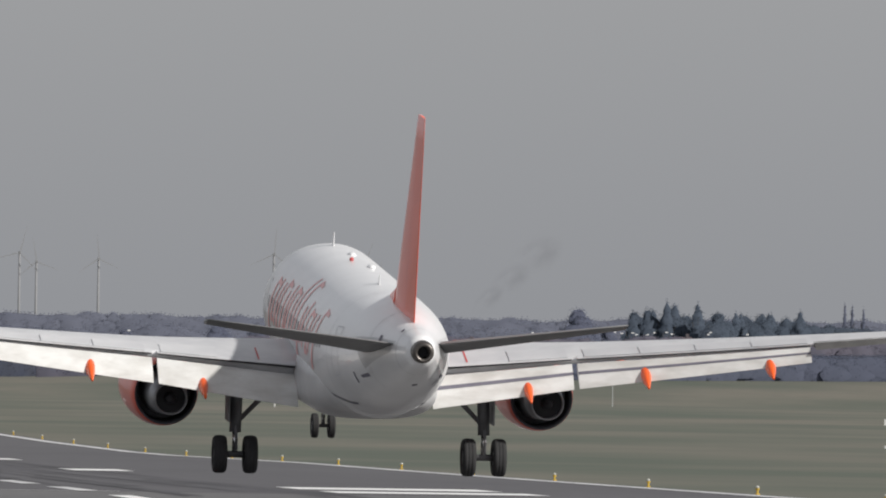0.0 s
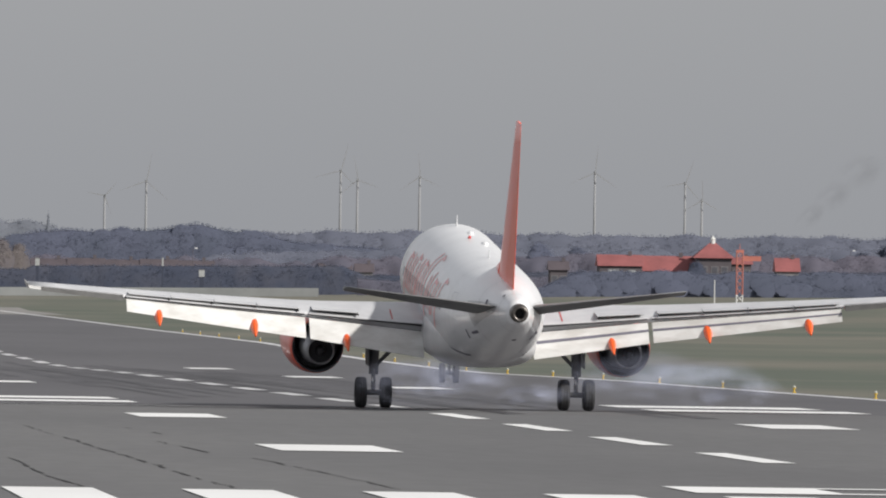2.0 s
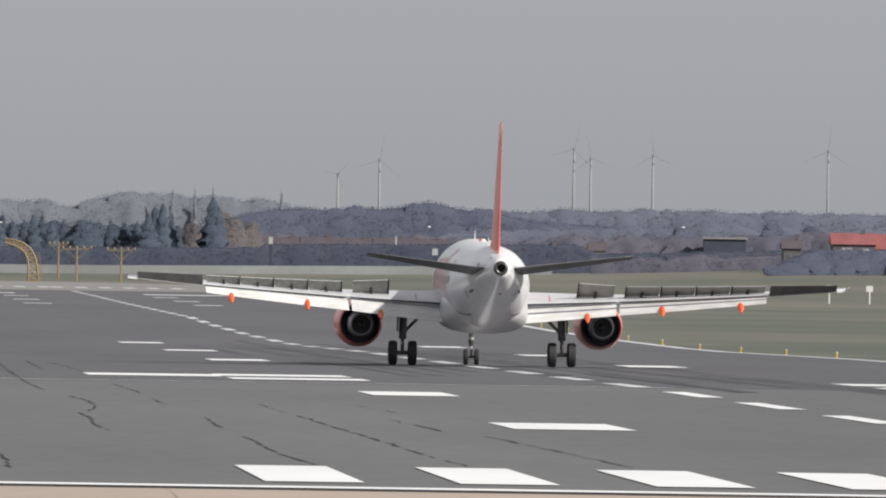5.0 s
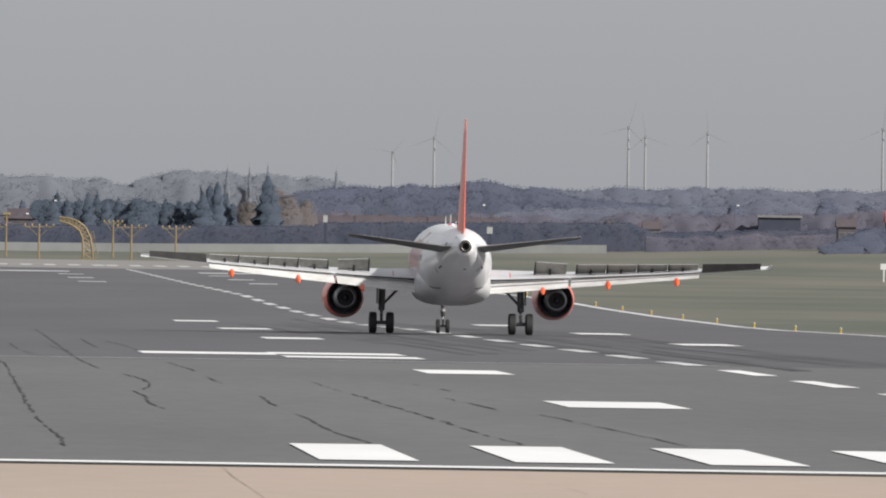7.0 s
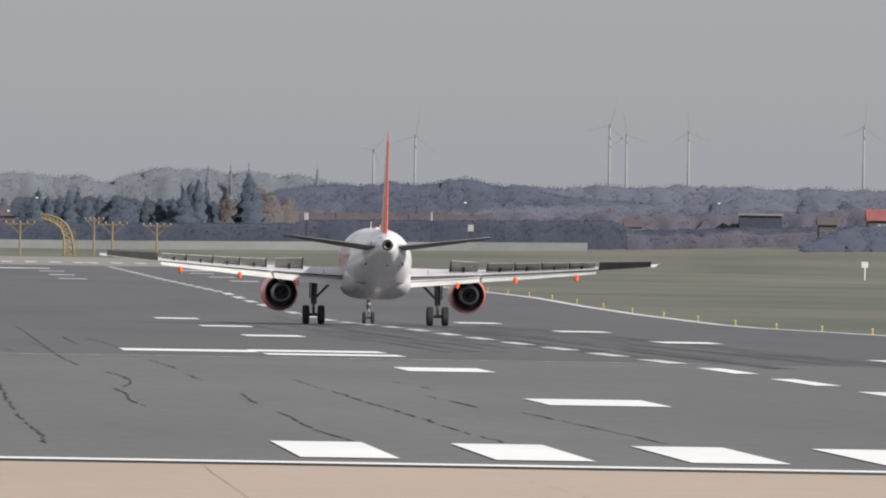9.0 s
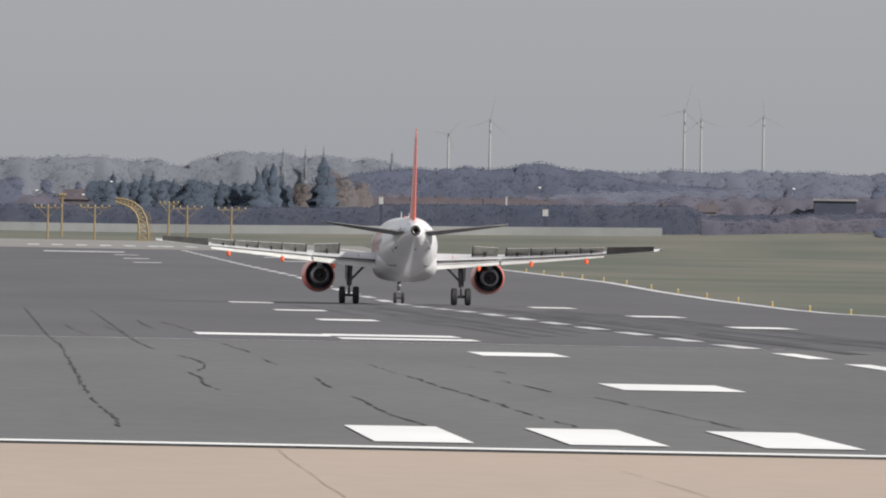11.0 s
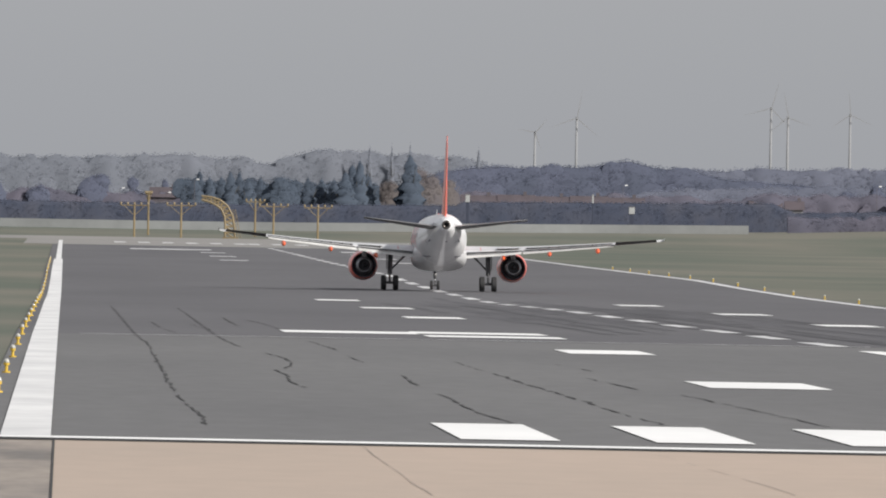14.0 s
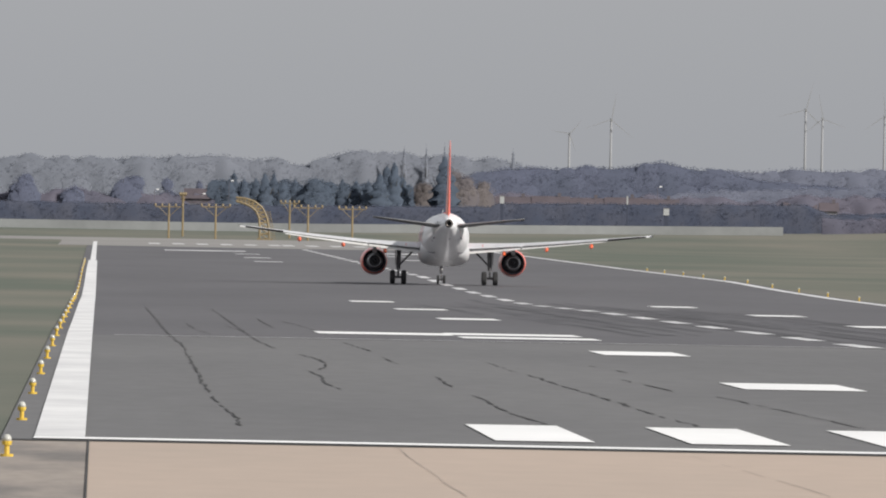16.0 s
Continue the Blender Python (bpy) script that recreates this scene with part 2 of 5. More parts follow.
def ring_y(y, zc, rw, rh, n=40, xc=0.0):
    return [(xc + rw * math.sin(2 * math.pi * i / n), y, zc + rh * math.cos(2 * math.pi * i / n)) for i in range(n)]


# ---- ground: one sheet, with the runway's gentle dip and rise ----
PROFILE = [(-400, 0), (690, 0), (781, -0.09), (870, -0.17), (985, -0.25), (1050, -0.28), (1130, -0.40), (1217, -0.54),
           (1276, -0.55), (1340, -0.46), (1414, -0.36), (1470, -0.22), (1527, -0.08), (1650, 0.34), (1813, 0.57),
           (2009, 0.84), (2400, 1.5), (2900, 2.3), (3050, 3.2), (3250, 4.45), (3600, 5.6), (5000, 6.5)]


def ground_z(y):
    """Height of the ground on a 10 m grid, straight between grid lines."""
    def at(v):
        return float(np.interp(v, [p[0] for p in PROFILE], [p[1] for p in PROFILE]))
    i = math.floor(y / 10) * 10
    f = (y - i) / 10
    return at(i) * (1 - f) + at(i + 10) * f


def land_z(x, y):
    """Ground height with the far land rising to one side."""
    f = min(1.0, max(0.0, (y - 2950) / 300))
    return ground_z(y) + (max(0.0, min(x, 420) - 30) * 0.0115 + 0.9 * min(1.0, max(0.0, (x - 125) / 40))) * f


def add_strip(bm, x0, x1, y0, y1, dz, skew=0.0, mat=0):
    """A flat band that follows the ground, cut on the 10 m grid. skew: metres in y per metre in x."""
    cuts = [y0] + [v for v in range(int(math.floor(y0 / 10)) * 10, int(y1) + 10, 10) if y0 < v < y1] + [y1]
    rows = [[bm.verts.new((x, y + skew * (x - x0), ground_z(y) + dz)) for x in (x0, x1)] for y in cuts]
    for r, s in zip(rows, rows[1:]):
        bm.faces.new((r[0], r[1], s[1], s[0])).material_index = mat


def strip(*a, **k):
    bm = bmesh.new()
    add_strip(bm, *a, **k)
    return bm


def flat(name, bm, mat, label, category, parent=None):
    ob = part(name, bm, mat, parent)
    return tagged(ob, label, category, kind="structure") if not parent else tagged(ob, label)


CENTRE, LINE = 27.95, 28.8
bm = bmesh.new()
ys = list(range(-400, 3700, 10)) + [3800, 4000, 4500, 5000, 9000]
xs = [-4000, -1000, -300, -100, -20, 30, 80, 125, 140, 165, 200, 300, 420, 700, 1500, 5000]
grid = [[bm.verts.new((x, y, land_z(x, y) if y < 5000 else 9.0)) for x in xs] for y in ys]
for r, s in zip(grid, grid[1:]):
    for i in range(len(xs) - 1):
        bm.faces.new((r[i], r[i + 1], s[i + 1], s[i]))
flat("ground", bm, M["grass"], "flat winter grass airfield with dry straw patches", "ground")

runway = flat("runway", strip(-1.75, CENTRE * 2 + 1.75, 336, 2640, 0.03), M["asphalt"], "grey worn asphalt runway with fine cracks", "runway")
flat("runway_section", strip(-1.75, CENTRE * 2 + 1.75, 684, 2640, 0.033), M["old_asphalt"], "darker rubber-stained asphalt beyond the pavement joint", "runway", runway)
apron = flat("concrete_apron", strip(-0.13, 140, 150, 336, 0.034), M["concrete"], "beige concrete slabs before the runway end", "pavement")
flat("edge_slab", strip(-14, -0.13, 150, 336, 0.03), M["dark_slab"], "dark stained concrete beside the runway end", "pavement")
flat("far_apron", strip(-6, 62, 2640, 3010, 0.03), M["far_concrete"], "pale concrete surface at the far runway end", "pavement")
flat("far_taxiway", strip(-260, -6, 2930, 3010, 0.03), M["far_concrete"], "pale concrete taxiway joining the far runway end", "pavement")

# rubber marks left by tyres in the touchdown zone
bm = bmesh.new()
rr = random.Random(5)
for k in range(46):
    x = CENTRE + rr.choice((-4.2, 3.9, -3.4, 4.4, 6.0)) + rr.gauss(0.6, 2.0)
    y = rr.uniform(640, 1000)
    add_strip(bm, x, x + rr.uniform(0.2, 0.9), y, y + rr.uniform(60, 320), 0.038 + k * 0.0002)
flat("tyre_marks", bm, M["rubber_mark"], "dark rubber streaks left by tyres", "tyre marks", runway)


def marking(name, x0, x1, y0, y1, mat="paint", skew=0.0):
    return flat(name, strip(x0, x1, y0, y1, 0.05, skew), M[mat], "", "", runway)


marking("edge_line", -1.14, -0.2, 341, 1960, "edge_paint")
marking("edge_line", -0.95, -0.35, 1960, 2900, "edge_paint")
marking("edge_line", 2 * CENTRE + 0.2, 2 * CENTRE + 1.1, 341, 2900, "worn_paint")
marking("end_line", -1.15, 2 * CENTRE + 1.1, 338.0, 341.2, skew=-0.12)
flat("joint", strip(-1.75, 2 * CENTRE + 1.75, 335.2, 337.2, 0.042, -0.12), M["crack"], "", "", runway)
for side in (-1, 1):
    for k in range(6):
        x = CENTRE + side * (20.41 - 3.7 * k)
        marking("threshold_bar", min(x, x - side * 1.73), max(x, x - side * 1.73) + 0.15, 347.5, 377)
    for y in (480, 614, 903, 1038, 1226) if side < 0 else (468, 598, 893, 1034, 1222):
        x = 18.4 if side < 0 else 38.5
        wider = 0.3 if y == 480 else 0.0
        marking("touchdown_bar", x - 1.5, x + 1.4 + wider, y, y + 21)
    x0, x1, y = (8.7, 19.3, 704) if side < 0 else (38.6, 46.6, 692)
    xm = x0 + 5.3 if side < 0 else x0
    marking("aiming_stripe", xm, x1, y, y + 15)
    marking("aiming_stripe", xm, x1, y + 28, y + 46)
    if side < 0:
        marking("aiming_stripe", x0, xm, y + 20, y + 40)
    for y in (2010, 2150, 2300):
        x = CENTRE + side * 9.4
        marking("touchdown_bar", x - 1.55, x + 1.55, y, y + 20, "worn_paint")
    x = sorted((CENTRE + side * 19.3, CENTRE + side * 8.6))
    marking("aiming_stripe", x[0], x[1], 2420, 2460, "worn_paint")
    for k in range(6):
        x = CENTRE + side * (20.41 - 3.7 * k)
        marking("threshold_bar", min(x, x - side * 1.73), max(x, x - side * 1.73), 2800, 2860, "worn_paint")
for k in range(39):
    y = 462 + 55.2 * k
    marking("centre_dash", LINE - 0.42, LINE + 0.42, y, y + 30, "paint" if y < 680 else "worn_paint")

for x0, x1, y0, y1 in ((22.2, 25.4, 384, 397), (25.4, 33.0, 395, 397), (25.4, 33.0, 384, 386), (33.0, 34.6, 384, 397)):
    marking("runway_number", x0, x1, y0, y1)
marking("saw_cut", 0.6, 30.0, 683.5, 684.6, "worn_paint")
CRACKS = [
   [(2.58, 1004.59), (2.64, 850.19), (2.68, 688.98), (2.89, 631.43), (2.76, 520.03), (2.7, 454.77), (2.74, 417.5), (2.88, 392.01), (2.9, 367.15)],
   [(6.14, 997.39), (5.96, 851.78), (5.72, 673.04), (5.83, 639.95), (5.99, 621.89)],
   [(7.5, 869.18), (7.36, 775.25)],
   [(6.46, 589.11), (6.75, 574.2), (6.83, 554.71), (6.67, 535.94), (6.33, 524.26)],
   [(5.96, 517.09), (6.06, 501.24), (5.92, 475.08), (6.04, 455.21)],
   [(8.45, 844.65), (8.72, 808.98), (8.84, 753.41)],
   [(8.83, 661.78), (8.96, 636.38), (9.09, 612.85)],
   [(9.03, 582.68), (9.02, 550.72)],
   [(9.23, 514.41), (9.26, 500.7), (9.14, 481.99), (9.2, 468.31)],
   [(9.15, 447.38), (9.11, 420.0), (9.1, 406.92)],
   [(9.08, 403.11), (9.21, 390.11), (9.3, 380.07)],
   [(12.01, 565.21), (12.05, 524.98), (12.17, 503.32), (12.14, 477.86), (12.3, 455.2), (12.28, 435.72), (12.27, 417.84), (12.32, 402.71), (12.48, 382.1)],
   [(15.01, 560.71), (15.39, 534.81)],
   [(14.42, 506.37), (14.73, 471.38)],
   [(15.37, 464.52), (15.56, 437.67), (15.77, 411.28), (16.0, 383.56)],
   [(3.84, 801.28), (3.92, 745.46)],
   [(3.97, 732.79), (4.3, 705.58)],
   [(5.44, 782.56), (5.88, 718.58)],
]
SLAB_CRACKS = [
   [(5.47, 334.72), (5.43, 312.69), (5.46, 301.03), (5.43, 284.99), (5.49, 271.8)],
   [(10.62, 327.99), (10.89, 305.52), (11.08, 288.38), (11.13, 278.7)],
]


def add_ribbon(bm, pts, wide, dz, seed):
    """A crack: an uneven dark ribbon along points on the ground."""
    q = random.Random(seed)
    fine = []
    for (x0, y0), (x1, y1) in zip(pts, pts[1:]):
        n = max(2, int(abs(y1 - y0) / 3.5))
        fine += [(x0 + (x1 - x0) * i / n + q.gauss(0, wide * 0.5), y0 + (y1 - y0) * i / n) for i in range(n)]
    fine.append(pts[-1])
    last = None
    for x, y in fine:
        w = wide * q.uniform(0.35, 1.25)
        row = [bm.verts.new((x + d, y, ground_z(y) + dz)) for d in (-w / 2, w / 2)]
        if last and q.random() > 0.2:
            bm.faces.new((last[0], last[1], row[1], row[0]))
        last = row


for k, c in enumerate(CRACKS):
    bm = bmesh.new()
    add_ribbon(bm, c, 0.075, 0.044, k)
    flat("crack", bm, M["crack"], "", "", runway)
for k, c in enumerate(SLAB_CRACKS):
    bm = bmesh.new()
    add_ribbon(bm, c, 0.014, 0.044, 50 + k)
    flat("crack", bm, M["dark_slab"], "", "", apron)
flat("slab_joint", strip(-0.15, -0.12, 200, 335, 0.046), M["crack"], "", "", apron)


# ---- the airliner: origin between the main wheels on the ground, nose towards +y ----
FUSE = [(16.1, 3.30, 0.06, 0.06), (15.95, 3.31, 0.32, 0.33), (15.6, 3.35, 0.66, 0.70), (14.8, 3.46, 1.13, 1.20), (13.5, 3.62, 1.58, 1.68),
        (12.0, 3.75, 1.86, 1.95), (10.0, 3.82, 1.975, 2.07), (6.0, 3.82, 1.975, 2.07), (2.0, 3.82, 1.975, 2.07), (-2.0, 3.82, 1.975, 2.07),
        (-4.0, 3.84, 1.97, 2.05), (-6.0, 3.93, 1.92, 1.96), (-8.0, 4.07, 1.80, 1.82), (-10.0, 4.26, 1.60, 1.62), (-12.0, 4.47, 1.32, 1.36),
        (-14.0, 4.68, 0.97, 1.04), (-15.5, 4.83, 0.68, 0.74), (-16.6, 4.93, 0.47, 0.52), (-17.25, 4.98, 0.34, 0.36)]


def fuse_at(y):
    ys_ = [f[0] for f in FUSE][::-1]
    return [float(np.interp(y, ys_, [f[i] for f in FUSE][::-1])) for i in (1, 2, 3)]


def skin_point(y, deg, out=0.012):
    """A point on the fuselage; deg from the top, positive to the right."""
    zc, rw, rh = fuse_at(y)
    t = radians(deg)
    return ((rw + out) * math.sin(t), y, zc + (rh + out) * math.cos(t))


def add_skin_patch(bm, corners, nu=2, nv=8, out=0.012):
    """A patch laid on the fuselage between four (y, degrees) corners."""
    (a, b, c, d) = [Vector((p[0], p[1], 0)) for p in corners]
    vs = []
    for j in range(nv + 1):
        v = j / nv
        row = []
        for i in range(nu + 1):
            u = i / nu
            p = (a * (1 - u) + b * u) * (1 - v) + (d * (1 - u) + c * u) * v
            row.append(bm.verts.new(skin_point(p.x, p.y, out)))
        vs.append(row)
    for j in range(nv):
        for i in range(nu):
            bm.faces.new((vs[j][i], vs[j][i + 1], vs[j + 1][i + 1], vs[j + 1][i]))


def foil(chord, thick, n=9, lo=0.0, hi=1.0):
    """Closed wing section, leading edge at 0, going aft; returns (aft, up) pairs."""
    def t(u):
        return 5 * thick * (0.2969 * math.sqrt(u) - 0.126 * u - 0.3516 * u * u + 0.2843 * u ** 3 - 0.1036 * u ** 4)
    us = [lo + (hi - lo) * (1 - math.cos(math.pi * i / n)) / 2 for i in range(n + 1)]
    up = [(u * chord, (t(u) + 0.015 * math.sin(math.pi * u)) * chord) for u in us]
    dn = [(u * chord, (-0.75 * t(u) + 0.015 * math.sin(math.pi * u)) * chord) for u in us]
    return up + dn[::-1][(0 if hi < 1 else 1):-1]


LE_ROOT = 4.75


def wing_line(x):
    """Leading edge y, chord, height and thickness ratio of the wing at the span station x."""
    le = LE_ROOT - (x - 1.5) * 0.515
    chord = float(np.interp(x, [1.5, 6.4, 17.0], [6.55, 3.95, 1.5]))
    z = 2.90 + (x - 1.5) * 0.0895 + 0.0012 * (x - 1.5) ** 2
    return le, chord, z, float(np.interp(x, [1.5, 6.4, 17], [0.15, 0.12, 0.11]))


INCIDENCE = 3.2


def wing_point(x, aft, up, side):
    """aft metres behind the leading edge, up above the chord line."""
    le, chord, z, _ = wing_line(x)
    t = radians(INCIDENCE)
    d = aft - 0.4 * chord
    return (side * x, le - 0.4 * chord - d * math.cos(t) + up * math.sin(t), z - d * math.sin(t) + up * math.cos(t))


def wing_span(x0, x1, lo, hi, side, steps=6):
    bm = bmesh.new()
    rings = []
    for i in range(steps + 1):
        x = x0 + (x1 - x0) * i / steps
        _, c, _, th = wing_line(x)
        rings.append([wing_point(x, a_, u_, side) for a_, u_ in foil(c, th, 9, lo, hi)])
    add_rings(bm, rings)
    return bm


def hinged(name, bm, mat, parent, pivot, axis, angle, label="", smooth=False):
    """A part whose own origin lies on its hinge; returns it with its hinge frame."""
    bmesh.ops.translate(bm, verts=bm.verts, vec=-Vector(pivot))
    ob = part(name, bm, mat, parent, label, smooth)
    ob.matrix_basis = Matrix.Translation(pivot) @ Matrix.Rotation(radians(angle), 4, axis)
    return ob


def build_airliner():
    plane = new("airliner")
    tagged(plane, "white twin-engine jet airliner with orange fin and engine cowls", "airplane")
    bm = bmesh.new()
    st = []
    for (a_, b_) in zip(FUSE, FUSE[1:]):
        k = max(1, int((a_[0] - b_[0]) / 0.7))
        st += [[a_[j] + (b_[j] - a_[j]) * i / k for j in range(4)] for i in range(k)]
    st.append(list(FUSE[-1]))
    add_rings(bm, [ring_y(*s_, n=48) for s_ in st])
    fus = part("fuselage", bm, M["skin"], plane, smooth=True)
    # belly fairing
    bm = bmesh.new()
    belly = [(6.8, 2.75, 0.9, 0.75), (6.0, 2.65, 1.7, 0.98), (4.5, 2.6, 2.08, 1.08), (1.0, 2.62, 2.12, 1.1), (-2.5, 2.66, 2.04, 1.05),
             (-4.5, 2.75, 1.85, 0.95), (-6.0, 2.88, 1.5, 0.78), (-7.0, 2.95, 0.9, 0.5)]
    def square_ring(y, zc, rw, rh, n=40):
        out = []
        for i in range(n):
            c_, s2 = math.cos(2 * math.pi * i / n), math.sin(2 * math.pi * i / n)
            out.append((rw * math.copysign(abs(s2) ** 0.75, s2), y, zc + rh * math.copysign(abs(c_) ** 0.7, c_)))
        return out
    add_rings(bm, [square_ring(*s_) for s_ in belly])
    part("belly_fairing", bm, M["grey_skin"], plane, "pale grey belly fairing", smooth=True)
    # tail cone exhaust
    bm = bmesh.new()
    prof = [(-17.2, 0.35), (-17.45, 0.33), (-17.7, 0.29), (-17.7, 0.19), (-17.45, 0.17), (-17.2, 0.15)]
    add_rings(bm, [ring_y(y, 4.985, r, r, 28) for y, r in prof], cap=False)
    apu = part("tail_exhaust", bm, M["apu"], plane, "bare metal exhaust ring in the tail cone", smooth=True)
    bm = bmesh.new()
    bm.faces.new([bm.verts.new(p) for p in ring_y(-17.3, 4.985, 0.17, 0.17, 24)])
    part("exhaust_bore", bm, M["dark"], apu, "black exhaust opening")
    # doors, hatches and marks on the rear fuselage
    for y0, y1, d0, d1, m_ in ((-13.9, -14.15, -62, -74, "slot"), (-10.9, -11.05, -112, -126, "slot"),
                               (-15.4, -15.55, -30, -40, "slot"), 
                               (-14.2, -14.4, 168, 178, "slot"), (-12.6, -12.75, 128, 138, "slot")):
        bm = bmesh.new()
        add_skin_patch(bm, [(y0, d0), (y1, d0), (y1, d1), (y0, d1)], 1, 3)
        part("vent", bm, M[m_], plane, "small dark vent")
    # plates round the tailplane roots, and seams round the rear fuselage
    for s_ in (-1, 1):
        bm = bmesh.new()
        add_skin_patch(bm, [(-11.3, s_ * 70), (-15.6, s_ * 66), (-15.2, s_ * 92), (-12.4, s_ * 112)], 6, 6, 0.006)
        part("tailplane_plate", bm, M["grey_skin"], plane, "worn grey plate at the tailplane root")
    for y0, d0, d1 in ((-7.4, -165, 165), (-12.9, -150, 150), (-15.75, -175, 175)):
        bm = bmesh.new()
        add_skin_patch(bm, [(y0, d0), (y0 - 0.035, d0), (y0 - 0.035, d1), (y0, d1)], 1, 40, 0.005)
        part("panel_seam", bm, M["grey_skin"], plane, "thin grey panel seam")
    for s_ in (-1, 1):
        bm = bmesh.new()
        add_skin_patch(bm, [(-3.2, s_ * 112), (-3.3, s_ * 110), (-8.6, s_ * 146), (-8.5, s_ * 149)], 1, 10, 0.008)
        part("fairing_seam", bm, M["slot"], plane, "grey seam behind the wing root")
        bm = bmesh.new()
        add_skin_patch(bm, [(-11.6, s_ * 118), (-12.5, s_ * 118), (-12.6, s_ * 124), (-11.7, s_ * 122)], 3, 2, 0.008)
        part("outflow_valve", bm, M["slot"], plane, "dark slotted valve")
    for y0 in (-8.3, 10.9):
        for s_ in (-1, 1):
            bm = bmesh.new()
            for c in ([(y0, 62), (y0 - 0.05, 62), (y0 - 0.05, 112), (y0, 112)], [(y0 - 0.85, 62), (y0 - 0.9, 62), (y0 - 0.9, 112), (y0 - 0.85, 112)],
                      [(y0, 62), (y0 - 0.9, 62), (y0 - 0.9, 63.2), (y0, 63.2)], [(y0, 111), (y0 - 0.9, 111), (y0 - 0.9, 112), (y0, 112)]):
                add_skin_patch(bm, [(p, s_ * q) for p, q in c], 1, 8, 0.008)
            part("cabin_door", bm, M["wing_top"], plane, "outlined cabin door")
    for s_ in (-1, 1):
        for k in range(30):
            y = 9.4 - 0.53 * k
            bm = bmesh.new()
            add_skin_patch(bm, [(y, s_ * 76), (y - 0.23, s_ * 76), (y - 0.23, s_ * 86), (y, s_ * 86)], 1, 2, 0.006)
            part("cabin_window", bm, M["window"], plane)
    # broad slanted strokes of the livery on both sides
    rs = random.Random(11)
    for s_ in (-1, 1):
        y = 9.4
        for k in range(16):
            w = rs.uniform(0.30, 0.44)
            top, foot = (34 if k in (8, 9) else rs.uniform(50, 60)), (rs.uniform(92, 100) if k % 5 else 108)
            lean = 1.1
            bm = bmesh.new()
            add_skin_patch(bm, [(y - lean, s_ * top), (y - lean - w * 0.6, s_ * (top + 1)), (y - w, s_ * foot), (y, s_ * (foot - 2))], 1, 14, 0.010)
            if k % 3 == 0:
                add_skin_patch(bm, [(y - lean, s_ * (top + 1)), (y - lean - 0.9, s_ * (top + 4)), (y - lean - 0.85, s_ * (top + 8)), (y - lean, s_ * (top + 6))], 3, 3, 0.011)
            if k % 4 == 1:
                add_skin_patch(bm, [(y - 0.1, s_ * (foot - 8)), (y - 0.9, s_ * (foot - 4)), (y - 0.85, s_ * (foot - 1)), (y, s_ * (foot - 4))], 3, 2, 0.011)
            part("livery_stroke", bm, M["lettering"], plane, "salmon orange livery stroke")
            y -= rs.uniform(0.8, 0.98)
    # aerials and beacon on the roof
    for y, h in ((9.2, 0.42), (-4.6, 0.3)):
        zc, _, rh = fuse_at(y)
        bm = bmesh.new()
        add_rings(bm, [[(-0.02, y + 0.18, zc + rh - 0.02), (0.02, y + 0.18, zc + rh - 0.02), (0.02, y - 0.2, zc + rh - 0.02), (-0.02, y - 0.2, zc + rh - 0.02)],
                       [(-0.01, y - 0.12, zc + rh + h), (0.01, y - 0.12, zc + rh + h), (0.01, y - 0.24, zc + rh + h), (-0.01, y - 0.24, zc + rh + h)]])
        part("blade_aerial", bm, M["skin"], plane)
    for y, dx in ((6.0, 0.25), (1.6, 0.4)):
        bm = bmesh.new()
        bmesh.ops.create_uvsphere(bm, u_segments=14, v_segments=8, radius=0.2)
        zc, _, rh = fuse_at(y)
        bmesh.ops.scale(bm, verts=bm.verts, vec=(0.7, 1.5, 0.45))
        bmesh.ops.translate(bm, verts=bm.verts, vec=(dx, y, zc + rh - 0.02))
        part("roof_dome", bm, M["skin"], plane, smooth=True)
    bm = bmesh.new()
    bmesh.ops.create_uvsphere(bm, u_segments=12, v_segments=8, radius=0.07)
    bmesh.ops.translate(bm, verts=bm.verts, vec=(0, 3.6, 5.93))
    part("beacon", bm, M["red"], plane, "small red beacon on the roof", smooth=True)

    # fin with rudder
    def fin_ring(z):
        f = (z - 5.0) / 6.8
        le = -9.3 - 5.5 * f
        te = -14.75 - 1.75 * f
        c = le - te
        th = 0.08 - 0.01 * f
        return [(u_, le - a_, z) for a_, u_ in [(p[0], p[1]) for p in sym(c, th)]]

    def sym(c, th, n=8):
        us = [(1 - math.cos(math.pi * i / n)) / 2 for i in range(n + 1)]
        t = lambda u: 5 * th * (0.2969 * math.sqrt(u) - 0.126 * u - 0.3516 * u * u + 0.2843 * u ** 3 - 0.0986 * u ** 4)
        return [(u * c, t(u) * c) for u in us] + [(u * c, -t(u) * c) for u in us[::-1][:-1]]

    bm = bmesh.new()
    add_rings(bm, [fin_ring(5.0 + 6.8 * i / 10) for i in range(11)])
    fin = part("fin", bm, M["orange"], plane, "tall swept orange fin", smooth=True)
    bm = bmesh.new()
    add_rings(bm, [[(0.02, -7.7, 5.80), (-0.02, -7.7, 5.80), (-0.24, -10.5, 5.55), (0.24, -10.5, 5.55)],
                   [(0.01, -8.2, 5.9), (-0.01, -8.2, 5.9), (-0.15, -10.8, 6.3), (0.15, -10.8, 6.3)]])
    part("fin_fillet", bm, M["orange"], fin)
    bm = bmesh.new()
